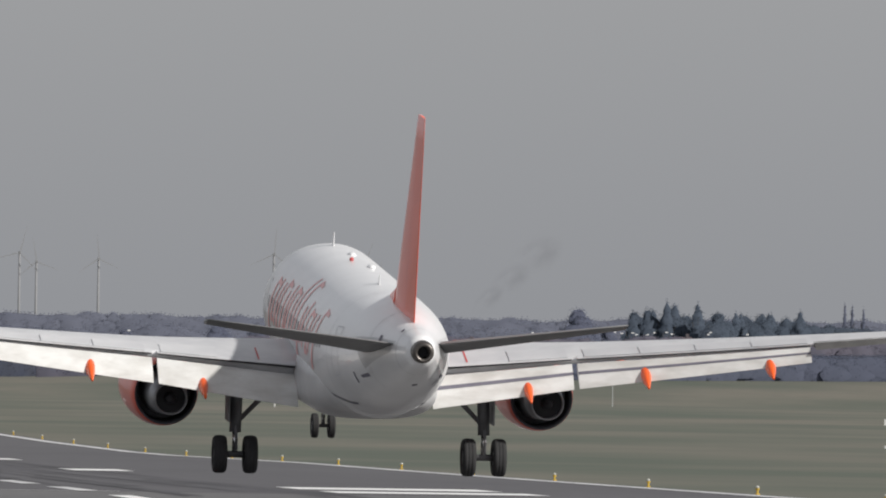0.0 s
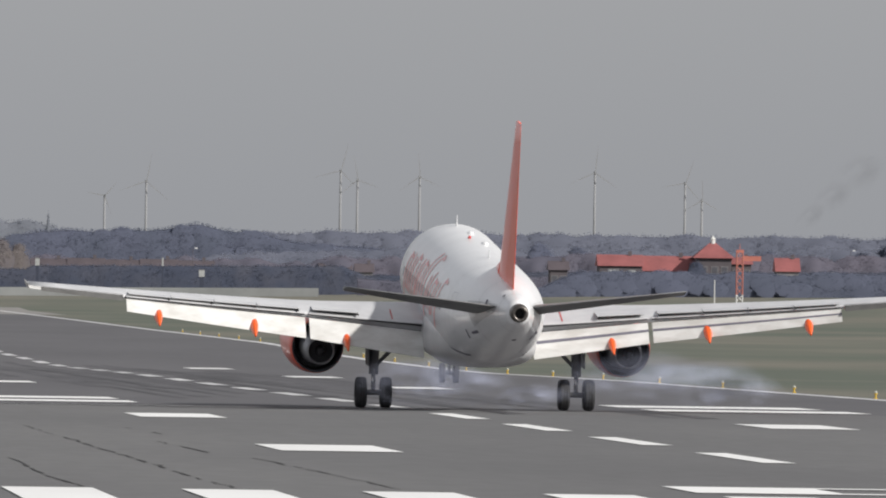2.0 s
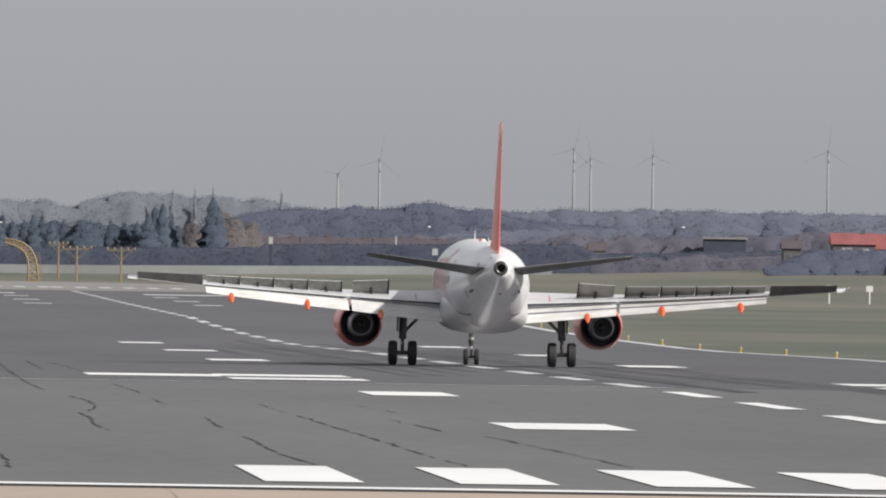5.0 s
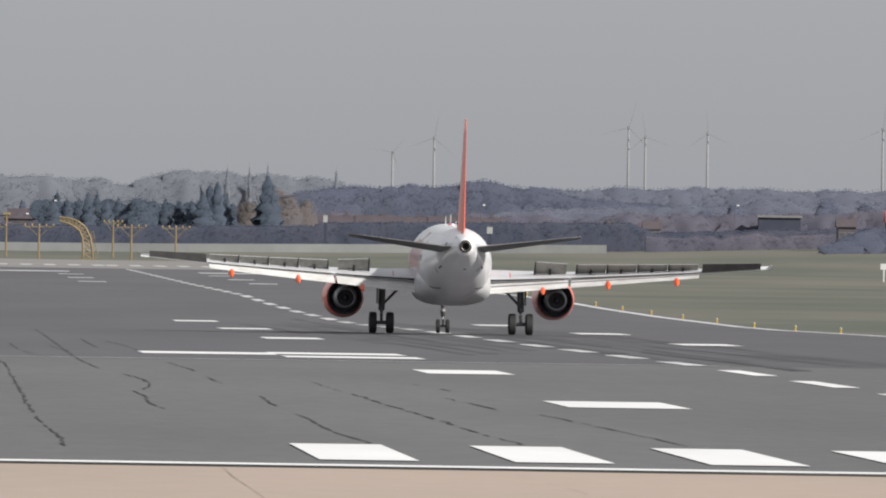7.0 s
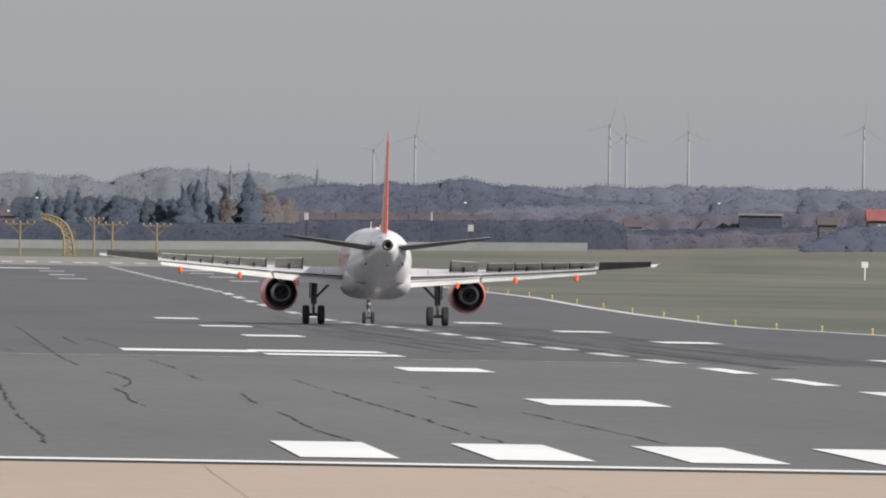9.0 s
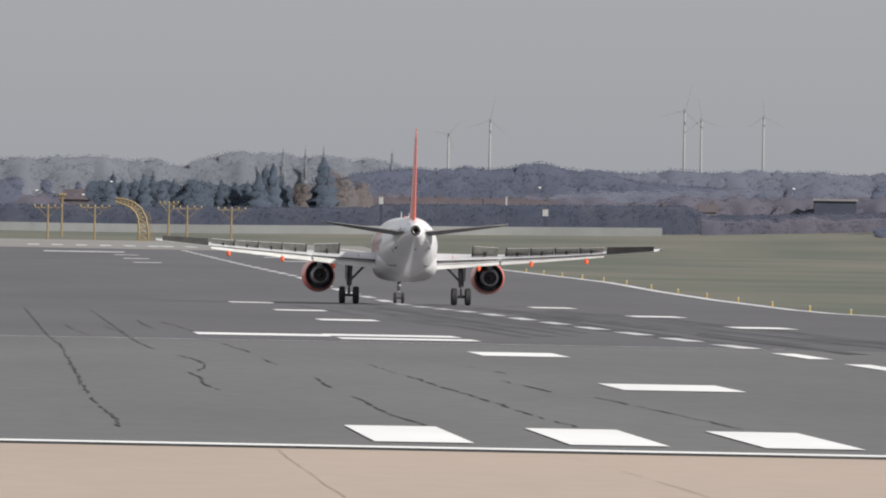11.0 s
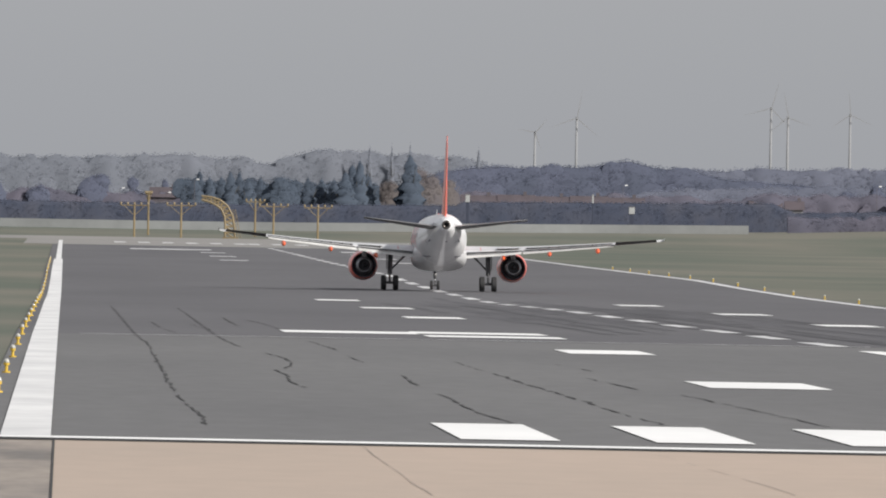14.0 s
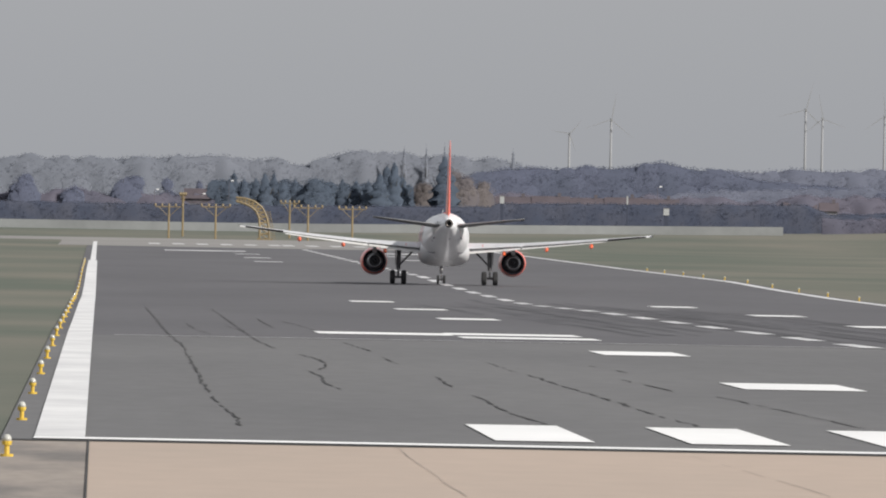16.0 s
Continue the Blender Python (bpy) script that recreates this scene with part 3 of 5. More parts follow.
    for s_ in (-1, 1):
        pts = []
        for f in (0.12, 0.98):
            z = 5.0 + 6.8 * f
            y = -14.75 - 1.75 * f + 1.55 - 0.55 * f
            pts.append((z, y))
        q = [bm.verts.new((s_ * (0.165 - 0.08 * i), p[1] - d_, p[0])) for i, p in enumerate(pts) for d_ in (0, 0.03)]
        bm.faces.new((q[0], q[1], q[3], q[2]))
    part("rudder_gap", bm, M["red"], fin)

    # tailplane, trimmed leading edge down
    tails = []
    for s_ in (-1, 1):
        bm = bmesh.new()
        rings = []
        for i in range(7):
            x = 0.55 + (6.22 - 0.55) * i / 6
            f = (x - 0.55) / 5.67
            le, c, z = -11.7 - 3.05 * f, 3.7 - 2.2 * f, 4.78 + 0.60 * f
            t = 0.0
            ring = []
            for a_, u_ in sym(c, 0.10):
                d_ = a_ - 0.55 * c
                ring.append((s_ * x, le - 0.55 * c - d_ * math.cos(t) + u_ * math.sin(t), z - d_ * math.sin(t) + u_ * math.cos(t)))
            rings.append(ring)
        add_rings(bm, rings)
        pivot = Vector((0, -13.7, 4.85))
        ob = hinged("tailplane", bm, M["stab"], plane, pivot, Vector((1, 0, 0)), 0, "grey tailplane", smooth=True)
        tails.append((ob, pivot, Vector((1, 0, 0))))

    spoilers, ailerons, gears, wings, flaps, fairings = [], [], [], [], [], []
    for s_ in (-1, 1):
        wing = part("wing", wing_span(1.3, 17.0, 0.0, 0.76, s_, 14), M["wing_top"], plane, "pale grey swept wing", smooth=True)
        wings.append((wing, s_))
        # fixed trailing edge at the tip and at the root
        part("wing_tip", wing_span(16.55, 17.05, 0.74, 1.0, s_, 2), M["flap"], wing, "white wing tip")
        bm = bmesh.new()
        le, c, z, _ = wing_line(17.0)
        add_rings(bm, [[(s_ * 17.0, le - 0.25, z - 0.05), (s_ * 17.05, le - 0.25, z - 0.05), (s_ * 17.05, le - c, z - 0.05), (s_ * 17.0, le - c, z - 0.05)],
                       [(s_ * 17.1, le - 0.6, z + 0.18), (s_ * 17.13, le - 0.6, z + 0.18), (s_ * 17.13, le - c - 0.35, z + 0.18), (s_ * 17.1, le - c - 0.35, z + 0.18)]])
        part("tip_fence", bm, M["flap"], wing, "small upright wing tip fence")
        # flaps, fully down: a body behind a dark gap strip
        for nm, x0, x1 in (("inboard_flap", 2.05, 6.32), ("outboard_flap", 6.48, 13.3)):
            rings, slot_r = [], []
            for i in range(5):
                x = x0 + (x1 - x0) * i / 4
                _, c, _, th = wing_line(x)
                fc = float(np.interp(x, [2, 6.4, 13.3], [1.40, 1.10, 0.66]))
                a0, u0 = 0.785 * c, -0.012 * c
                t = radians(36)
                ring = []
                for a_, u_ in sym(fc, 0.15, 7):
                    ring.append(wing_point(x, a0 + a_ * math.cos(t) + u_ * math.sin(t), u0 - a_ * math.sin(t) + u_ * math.cos(t), s_))
                rings.append(ring)
                a1, u1 = 0.762 * c, 0.026 * c
                sl = []
                for a_, u_ in ((0, 0), (0.07, -0.01), (0.07, -0.05), (0, -0.05)):
                    sl.append(wing_point(x, a1 + a_, u1 + u_, s_))
                slot_r.append(sl)
            bm = bmesh.new()
            add_rings(bm, rings)
            p0, p1 = [Vector(wing_point(x, 0.785 * wing_line(x)[1], -0.012 * wing_line(x)[1], s_)) for x in (x0, x1)]
            axis = (p1 - p0).normalized() * s_
            f_ = hinged(nm, bm, M["flap"], wing, p0, axis, 0, "white flap lowered for landing")
            flaps.append((f_, p0, axis))
            # dark grey band along the flap, on the right wing only
            if s_ > 0:
                bm = bmesh.new()
                for i in range(4):
                    q = []
                    for j in (i, i + 1):
                        x = x0 + (x1 - x0) * j / 4
                        _, c, _, th = wing_line(x)
                        fc = float(np.interp(x, [2, 6.4, 13.3], [1.40, 1.10, 0.66]))
                        t = radians(36)
                        for a_ in (0.40 * fc, 0.51 * fc):
                            up = 0.15 * fc * 0.56 * (1.0 - 0.45 * (a_ / fc)) + 0.012
                            q.append(bm.verts.new(wing_point(x, 0.785 * c + a_ * math.cos(t) + up * math.sin(t), -0.012 * c - a_ * math.sin(t) + up * math.cos(t), s_)))
                    bm.faces.new((q[0], q[1], q[3], q[2]))
                bmesh.ops.translate(bm, verts=bm.verts, vec=-p0)
                part("slot_band", bm, M["slot"], f_, "grey band along the flap")
            bm = bmesh.new()
            add_rings(bm, slot_r)
            part("flap_cove", bm, M["dark"], wing, "dark gap before the flap")
            # the wing's upper skin runs on over the flap's nose
            rings = []
            for i in range(6):
                x = x0 + (x1 - x0) * i / 5
                _, c, _, th = wing_line(x)
                top_at = lambda u: (5 * th * (0.2969 * math.sqrt(u) - 0.126 * u - 0.3516 * u * u + 0.2843 * u ** 3 - 0.1036 * u ** 4) + 0.015 * math.sin(math.pi * u)) * c
                rings.append([wing_point(x, u * c, top_at(u) + d_, s_) for u, d_ in ((0.75, 0.004), (0.815, 0.004), (0.815, -0.02), (0.75, -0.03))])
            bm = bmesh.new()
            add_rings(bm, rings)
            part("flap_shroud", bm, M["wing_top"], wing)
        # spoiler panels lying on the wing, hinged at their front edge
        arms = []
        for x0, x1 in ((4.45, 6.2), (6.7, 8.3), (8.34, 9.94), (9.98, 11.58), (11.62, 13.22)):
            def on_top(x, u):
                _, c, _, th = wing_line(x)
                t = 5 * th * (0.2969 * math.sqrt(u) - 0.126 * u - 0.3516 * u * u + 0.2843 * u ** 3 - 0.1036 * u ** 4)
                return Vector(wing_point(x, u * c, (t + 0.015 * math.sin(math.pi * u)) * c + 0.012, s_))
            f0, f1, r0, r1 = on_top(x0, 0.58), on_top(x1, 0.58), on_top(x0, 0.80), on_top(x1, 0.80)
            n_ = (f1 - f0).cross(r0 - f0).normalized()
            if n_.z < 0:
                n_ = -n_
            bm = bmesh.new()
            add_rings(bm, [[p + n_ * h for p in (f0, f1, r1, r0)] for h in (0.0, 0.022)])
            bm.faces.ensure_lookup_table()
            for fc_ in bm.faces:
                fc_.normal_update()
                if abs(fc_.normal.dot(n_)) > 0.9 and (fc_.calc_center_median() - (f0 + r1) / 2).dot(n_) < 0.02:
                    fc_.material_index = 1
            axis = (f1 - f0).normalized()
            if axis.x < 0:
                axis = -axis
            sp = hinged("spoiler", bm, [M["wing_top"], M["spoiler"]], wing, f0, axis, 0)
            spoilers.append((sp, f0, axis))
            # a hinge arm at the panel's end and a jack under its middle
            k = 0.03
            p = (f0 * (1 - k) + f1 * k) - n_ * 0.05 - f0
            q = (r0 * (1 - k) + r1 * k) - n_ * 0.05 - f0
            arms.append((rod(p, p + (q - p) * 1.12, 0.05, 0.03, n=6), sp))
            mid = (f0 + f1) / 2 - f0
            arms.append((rod(mid - n_ * 0.16, mid + ((r0 + r1) / 2 - (f0 + f1) / 2) * 0.45 - n_ * 0.05, 0.08, 0.06, n=8), sp))
        for arm, sp in arms:
            part("spoiler_arm", arm, M["dark"], sp, "dark spoiler arm")
        # aileron
        rings = []
        for i in range(4):
            x = 13.42 + 3.1 * i / 3
            _, c, _, th = wing_line(x)
            rings.append([wing_point(x, a_, u_, s_) for a_, u_ in foil(c, th, 7, 0.72, 1.0)])
        bm = bmesh.new()
        add_rings(bm, rings)
        p0, p1 = Vector(wing_point(13.42, 0.735 * wing_line(13.42)[1], 0.03, s_)), Vector(wing_point(16.52, 0.735 * wing_line(16.52)[1], 0, s_))
        axis = (p1 - p0).normalized()
        if axis.x < 0:
            axis = -axis
        al = hinged("aileron", bm, M["aileron"], wing, p0, axis, 0, "dark grey aileron")
        ailerons.append((al, p0, axis))
        # flap track fairings
        for x, zz, ln in ((4.95, -0.40, 0.14), (8.45, -0.32, 0.12), (12.1, -0.25, 0.0)):
            le, c, z, _ = wing_line(x)
            bm = bmesh.new()
            rg = []
            for f in (0, 0.12, 0.3, 0.5, 0.7, 0.85, 0.95, 1.0):
                r = 0.21 * math.sin(math.pi * min(0.97, 0.1 + 0.9 * f)) ** 0.7 + 0.01
                y = le - 0.55 * c - f * (0.42 * c + 0.8)
                zc = z + ln - 0.16 * c * 0.55 + zz * (0.3 + 0.9 * f * f) - 0.28 * f
                rg.append([(s_ * x + r * 0.8 * math.sin(2 * math.pi * i / 14), y, zc + r * (1.1 if math.cos(2 * math.pi * i / 14) < 0 else 0.9) * math.cos(2 * math.pi * i / 14)) for i in range(14)])
            add_rings(bm, rg)
            p0 = Vector(wing_point(x, 0.70 * c, -0.02 * c, s_))
            axis = Vector((1, -0.2 * s_, 0.1 * s_)).normalized()
            fr = hinged("flap_track_fairing", bm, M["fairing"], wing, p0, axis, 0, "bright orange flap track fairing", smooth=True)
            fairings.append((fr, p0, axis))
        # red walkway lines near the root
        for x0, x1 in ((3.15, 3.2),):
            bm = bmesh.new()
            q = []
            for x in (x0, x1):
                for u in (0.55, 0.775):
                    _, c, _, th = wing_line(x)
                    t = 5 * th * (0.2969 * math.sqrt(u) - 0.126 * u - 0.3516 * u * u + 0.2843 * u ** 3 - 0.1036 * u ** 4)
                    q.append(bm.verts.new(wing_point(x, u * c, (t + 0.015 * math.sin(math.pi * u)) * c + 0.02, s_)))
            bm.faces.new((q[0], q[1], q[3], q[2]))
            part("walkway_line", bm, M["red"], wing, "red walkway line")

        # engine
        ex, ez = s_ * 5.75, 1.89
        cowl = [(6.3, 0.92), (6.45, 0.98), (6.3, 1.06), (5.6, 1.13), (4.6, 1.15), (3.6, 1.13), (2.6, 1.04), (2.0, 0.965), (1.98, 0.93), (2.6, 0.93), (4.0, 0.93)]
        bm = bmesh.new()
        add_rings(bm, [ring_y(y, ez, r, r, 40, ex) for y, r in cowl], cap=False)
        eng = part("engine", bm, M["orange"], plane, "orange engine cowl with dark exhaust", smooth=True)
        bm = bmesh.new()
        add_rings(bm, [ring_y(y, ez, r, r, 40, ex) for y, r in ((1.96, 0.955), (1.95, 0.905), (2.6, 0.88), (3.4, 0.86))], cap=False)
        part("fan_duct", bm, M["nozzle"], eng, "dark fan duct", smooth=True)
        bm = bmesh.new()
        bm.faces.new([bm.verts.new(p) for p in ring_y(3.2, ez, 0.93, 0.93, 40, ex)])
        part("duct_wall", bm, M["nozzle"], eng)
        bm = bmesh.new()
        add_rings(bm, [ring_y(y, ez, r, r, 36, ex) for y, r in ((3.2, 0.72), (2.4, 0.68), (1.5, 0.6), (0.25, 0.5), (0.25, 0.46), (0.9, 0.44))], cap=False)
        part("core_nozzle", bm, M["core"], eng, "grey core nozzle", smooth=True)
        bm = bmesh.new()
        bm.faces.new([bm.verts.new(p) for p in ring_y(0.5, ez, 0.47, 0.47, 36, ex)])
        part("turbine_face", bm, M["dark"], eng)
        bm = bmesh.new()
        add_rings(bm, [ring_y(y, ez, r, r, 24, ex) for y, r in ((0.5, 0.2), (0.2, 0.15), (-0.15, 0.04))])
        part("exhaust_plug", bm, M["dark"], eng, "conical exhaust plug", smooth=True)
        bm = bmesh.new()
        add_rings(bm, [[(ex - 0.16, 5.0, ez + 1.0), (ex + 0.16, 5.0, ez + 1.0), (ex + 0.16, 0.9, ez + 0.62), (ex - 0.16, 0.9, ez + 0.62)],
                       [(ex - 0.14, 3.6, ez + 1.35), (ex + 0.14, 3.6, ez + 1.35), (ex + 0.12, -0.2, ez + 1.25), (ex - 0.12, -0.2, ez + 1.25)]])
        part("pylon", bm, M["grey_skin"], eng, "grey engine pylon")

        # main landing gear
        gx = s_ * 3.795
        gear = part("main_gear", rod((gx, 0.05, 1.25), (gx - s_ * 0.05, 0.25, 3.15), 0.18, 0.2, 14), M["strut"], plane, "dark main landing gear leg", smooth=True)
        part("oleo", rod((gx, 0, 0.6), (gx, 0.06, 1.35), 0.085, n=12), M["chrome"], gear, "bright oleo piston", smooth=True)
        part("axle", rod((gx - 0.55, 0, 0.58), (gx + 0.55, 0, 0.58), 0.10, n=12), M["strut"], gear, smooth=True)
        part("side_brace", rod((gx, 0.05, 1.5), (gx - s_ * 1.45, 0.15, 3.0), 0.07, 0.09), M["strut"], gear, "diagonal side brace", smooth=True)
        bm = bmesh.new()
        add_rod(bm, (gx, -0.28, 0.75), (gx, -0.42, 1.05), 0.045)
        add_rod(bm, (gx, -0.42, 1.05), (gx, -0.1, 1.45), 0.045)
        part("torque_link", bm, M["strut"], gear)
        bm = bmesh.new()
        add_box(bm, gx + s_ * 0.24 - 0.03, gx + s_ * 0.24 + 0.03, -0.45, 0.6, 1.6, 2.9)
        bmesh.ops.bevel(bm, geom=bm.edges[:], offset=0.02, segments=1)
        part("gear_door", bm, M["stab"], gear, "grey leg door")
        gears.append(gear)
        for o in (-0.465, 0.465):
            wheel_parts(gear, gx + o, 0, 0.58, 0.58, 0.42)
    # nose gear, its leg stretched until the nose comes down
    ng = part("nose_gear", rod((0, 0, 0.9 - 0.38), (0, 0.15, 2.0), 0.11, 0.12, 12), M["strut"], plane, "dark nose landing gear leg", smooth=True)
    part("oleo", rod((0, 0, 0), (0, 0.02, 0.75), 0.06, n=10), M["chrome"], ng, smooth=True)
    part("axle", rod((-0.3, 0, 0), (0.3, 0, 0), 0.06, n=10), M["strut"], ng, smooth=True)
    part("steering_collar", rod((0, 0.02, 0.72), (0, 0.04, 0.95), 0.15, n=12), M["hub"], ng, smooth=True)
    for x in (-0.42, 0.42):
        bm = bmesh.new()
        add_box(bm, x - 0.015, x + 0.015, -0.2, 1.2, 1.2, 1.75)
        part("gear_door", bm, M["skin"], ng, "white nose gear door")
    for o in (-0.26, 0.26):
        wheel_parts(ng, o, 0, 0, 0.385, 0.22)
    ng.location = (0, 11.04, 0.385)
    return plane, spoilers, ailerons, tails, gears, ng, wings, flaps, fairings


WHEELS = []


def wheel_parts(parent, x, y, z, r, w):
    h = w / 2
    n = 32
    prof = [(-h * 0.75, r * 0.55), (-h, r * 0.72), (-h * 0.95, r * 0.88), (-h * 0.7, r * 0.97), (-h * 0.3, r), (-h * 0.26, r * 0.982), (-h * 0.2, r),
            (h * 0.2, r), (h * 0.26, r * 0.982), (h * 0.3, r), (h * 0.7, r * 0.97), (h * 0.95, r * 0.88), (h, r * 0.72), (h * 0.75, r * 0.55)]
    circ = lambda dx, rr_: [(dx, rr_ * math.sin(2 * math.pi * i / n), rr_ * math.cos(2 * math.pi * i / n)) for i in range(n)]
    bm = bmesh.new()
    add_rings(bm, [circ(dx, q) for dx, q in prof], cap=False)
    wheel = part("wheel", bm, M["tyre"], parent, "black tyre", smooth=True, at=(x, y, z))
    bm = bmesh.new()
    add_rings(bm, [circ(dx, q) for dx, q in ((-h * 0.7, r * 0.56), (-h * 0.5, r * 0.3), (h * 0.5, r * 0.3), (h * 0.7, r * 0.56))])
    part("hub", bm, M["hub"], wheel, "grey wheel hub", smooth=True)
    for k in range(6):
        a_ = math.pi * k / 3
        p = (0, r * 0.42 * math.cos(a_), r * 0.42 * math.sin(a_))
        part("wheel_bolt", rod((-h * 0.66, p[1], p[2]), (h * 0.66, p[1], p[2]), r * 0.05, n=6), M["strut"], wheel)
    WHEELS.append((wheel, (x, y, z)))
    return wheel


airliner, SPOILERS, AILERONS, TAILS, GEARS, NOSE_GEAR, WINGS, FLAPS, FAIRINGS = build_airliner()


# ---- runway edge lamps ----
def edge_lamp(m, first=None):
    if first:
        return copy_thing(first, m)
    lamp = part("runway_edge_lamp", rod((0, 0, 0), (0, 0, 0.05), 0.11, n=12), M["yellow"])
    part("stem", rod((0, 0, 0.05), (0, 0, 0.2), 0.045, n=8), M["yellow"], lamp)
    part("collar", rod((0, 0, 0.2), (0, 0, 0.27), 0.075, 0.09, n=10), M["yellow"], lamp)
    bm = bmesh.new()
    add_rings(bm, [[(r * math.cos(a_), r * math.sin(a_), z) for a_ in [2 * math.pi * i / 12 for i in range(12)]] for z, r in ((0.27, 0.08), (0.33, 0.075), (0.38, 0.04))])
    part("lens", bm, M["lens"], lamp, "clear glass dome", smooth=True)
    tagged(lamp, "small yellow runway edge lamp with a glass dome", "runway lamp", "runway edge lamps")
    lamp.matrix_basis = m
    return lamp


LAMP = None
for k in range(28):
    y = 311 + 60 * k
    for x in (-1.5, 2 * CENTRE + 1.55):
        q = edge_lamp(pose(x, y, ground_z(y) + 0.025, 0, 0, 37 * k % 90), LAMP)
        LAMP = LAMP or q


# ---- trees, hedges, woods ----
FACE = np.array((0.22, -0.80, 0.56))


def unit(v):
    return v / np.maximum(np.linalg.norm(v, axis=-1, keepdims=True), 1e-9)


def lump_shape():
    """A unit ball of small triangles, the start of every lump of twigs."""
    bm = bmesh.new()
    bmesh.ops.create_icosphere(bm, subdivisions=3, radius=1.0)
    v = np.array([p.co[:] for p in bm.verts])
    f = np.array([[p.index for p in q.verts] for q in bm.faces])
    bm.free()
    return v, f


BALL, BALL_FACES = lump_shape()


class Mass:
    """Gathers the dense inside and the loose twigs of one crown or belt."""

    def __init__(self, seed):
        self.rng = np.random.RandomState(seed)
        self.points, self.normals, self.faces, self.slots, self.count = [], [], [], [], 0

    def add(self, points, normals, faces, slot):
        self.points.append(points)
        self.normals.append(normals)
        self.faces.append(faces + self.count)
        self.slots.append(np.full(len(faces), slot))
        self.count += len(points)

    def lump(self, centre, size):
        """An uneven rounded clump; returns its centre and size for the twigs on it."""
        a_ = self.rng.uniform(0, 6.28, 6)
        k = 1 + 0.10 * np.sin(3.1 * BALL[:, 0] + a_[0]) * np.sin(2.7 * BALL[:, 2] + a_[1]) + 0.07 * np.sin(6.3 * BALL[:, 0] + a_[2]) * np.sin(5.9 * BALL[:, 2] + a_[3]) \
            + 0.06 * np.sin(11 * BALL[:, 0] + a_[4]) * np.sin(10 * BALL[:, 2] + a_[5])
        self.add(np.asarray(centre) + BALL * k[:, None] * np.asarray(size), unit(0.3 * unit(BALL / np.asarray(size)) + 0.7 * FACE), BALL_FACES, 0)

    def grid(self, cols, slot=0):
        """A smooth sheet through columns of points, all of one length."""
        g = np.asarray(cols, float)
        n = np.cross(np.gradient(g, axis=0), np.gradient(g, axis=1))
        n = unit(n)
        n[(n @ FACE) < 0] *= -1
        a_, b_ = g.shape[:2]
        i = np.arange(a_ * b_).reshape(a_, b_)
        q = np.stack([i[:-1, :-1], i[1:, :-1], i[1:, 1:], i[:-1, 1:]], axis=-1).reshape(-1, 4)
        self.add(g.reshape(-1, 3), unit(n.reshape(-1, 3) + 0.8 * FACE), np.concatenate([q[:, :3], q[:, [0, 2, 3]]]), slot)

    def twigs(self, centres, radii, facing, each=4, squash=0.8):
        """Ragged sprays of twigs: small three-cornered tufts round each centre."""
        rng = self.rng
        c = np.repeat(np.asarray(centres, float), each, axis=0)
        r = np.repeat(np.asarray(radii, float), each)[:, None]
        soft = unit(np.repeat(facing, each, axis=0) + 0.7 * FACE)
        p = c + rng.normal(0, 0.5, c.shape) * r * np.array((1, 1, squash))
        n = unit(soft + rng.normal(0, 0.3, c.shape))
        u = unit(np.cross(n, (0.31, 0.2, 0.93)))
        v = np.cross(n, u)
        a0 = rng.uniform(0, 6.283, len(p))
        tri = []
        for k in range(3):
            a_ = (a0 + k * 2.094 + rng.uniform(-0.5, 0.5, len(p)))[:, None]
            tri.append(p + (u * np.cos(a_) + v * np.sin(a_)) * r * rng.uniform(0.4, 0.95, (len(p), 1)))
        m = len(p)
        self.add(np.stack(tri, axis=1).reshape(-1, 3), np.repeat(soft, 3, axis=0), np.arange(m * 3).reshape(m, 3), 1)

    def mesh(self, name, mat):
        me = bpy.data.meshes.new(name)
        p, n, f = np.concatenate(self.points), np.concatenate(self.normals), np.concatenate(self.faces)
        geo = np.cross(p[f[:, 1]] - p[f[:, 0]], p[f[:, 2]] - p[f[:, 0]])
        turn = np.einsum("ij,ij->i", geo, n[f].mean(axis=1)) < 0
        f[turn] = f[turn][:, ::-1]
        me.from_pydata(p.tolist(), [], f.tolist())
        me.materials.append(M[mat])
        me.materials.append(M[mat + "_twigs"])
        me.polygons.foreach_set("material_index", np.concatenate(self.slots).astype(np.int32))
        me.shade_smooth()
        me.normals_split_custom_set_from_vertices(n.tolist())
        return me


def front_ways(rng, n):
    """Directions over the upper and the airfield side of a lump."""
    d = unit(rng.normal(0, 1, (n, 3)) + np.array((0, -0.1, 0.95)))
    return d


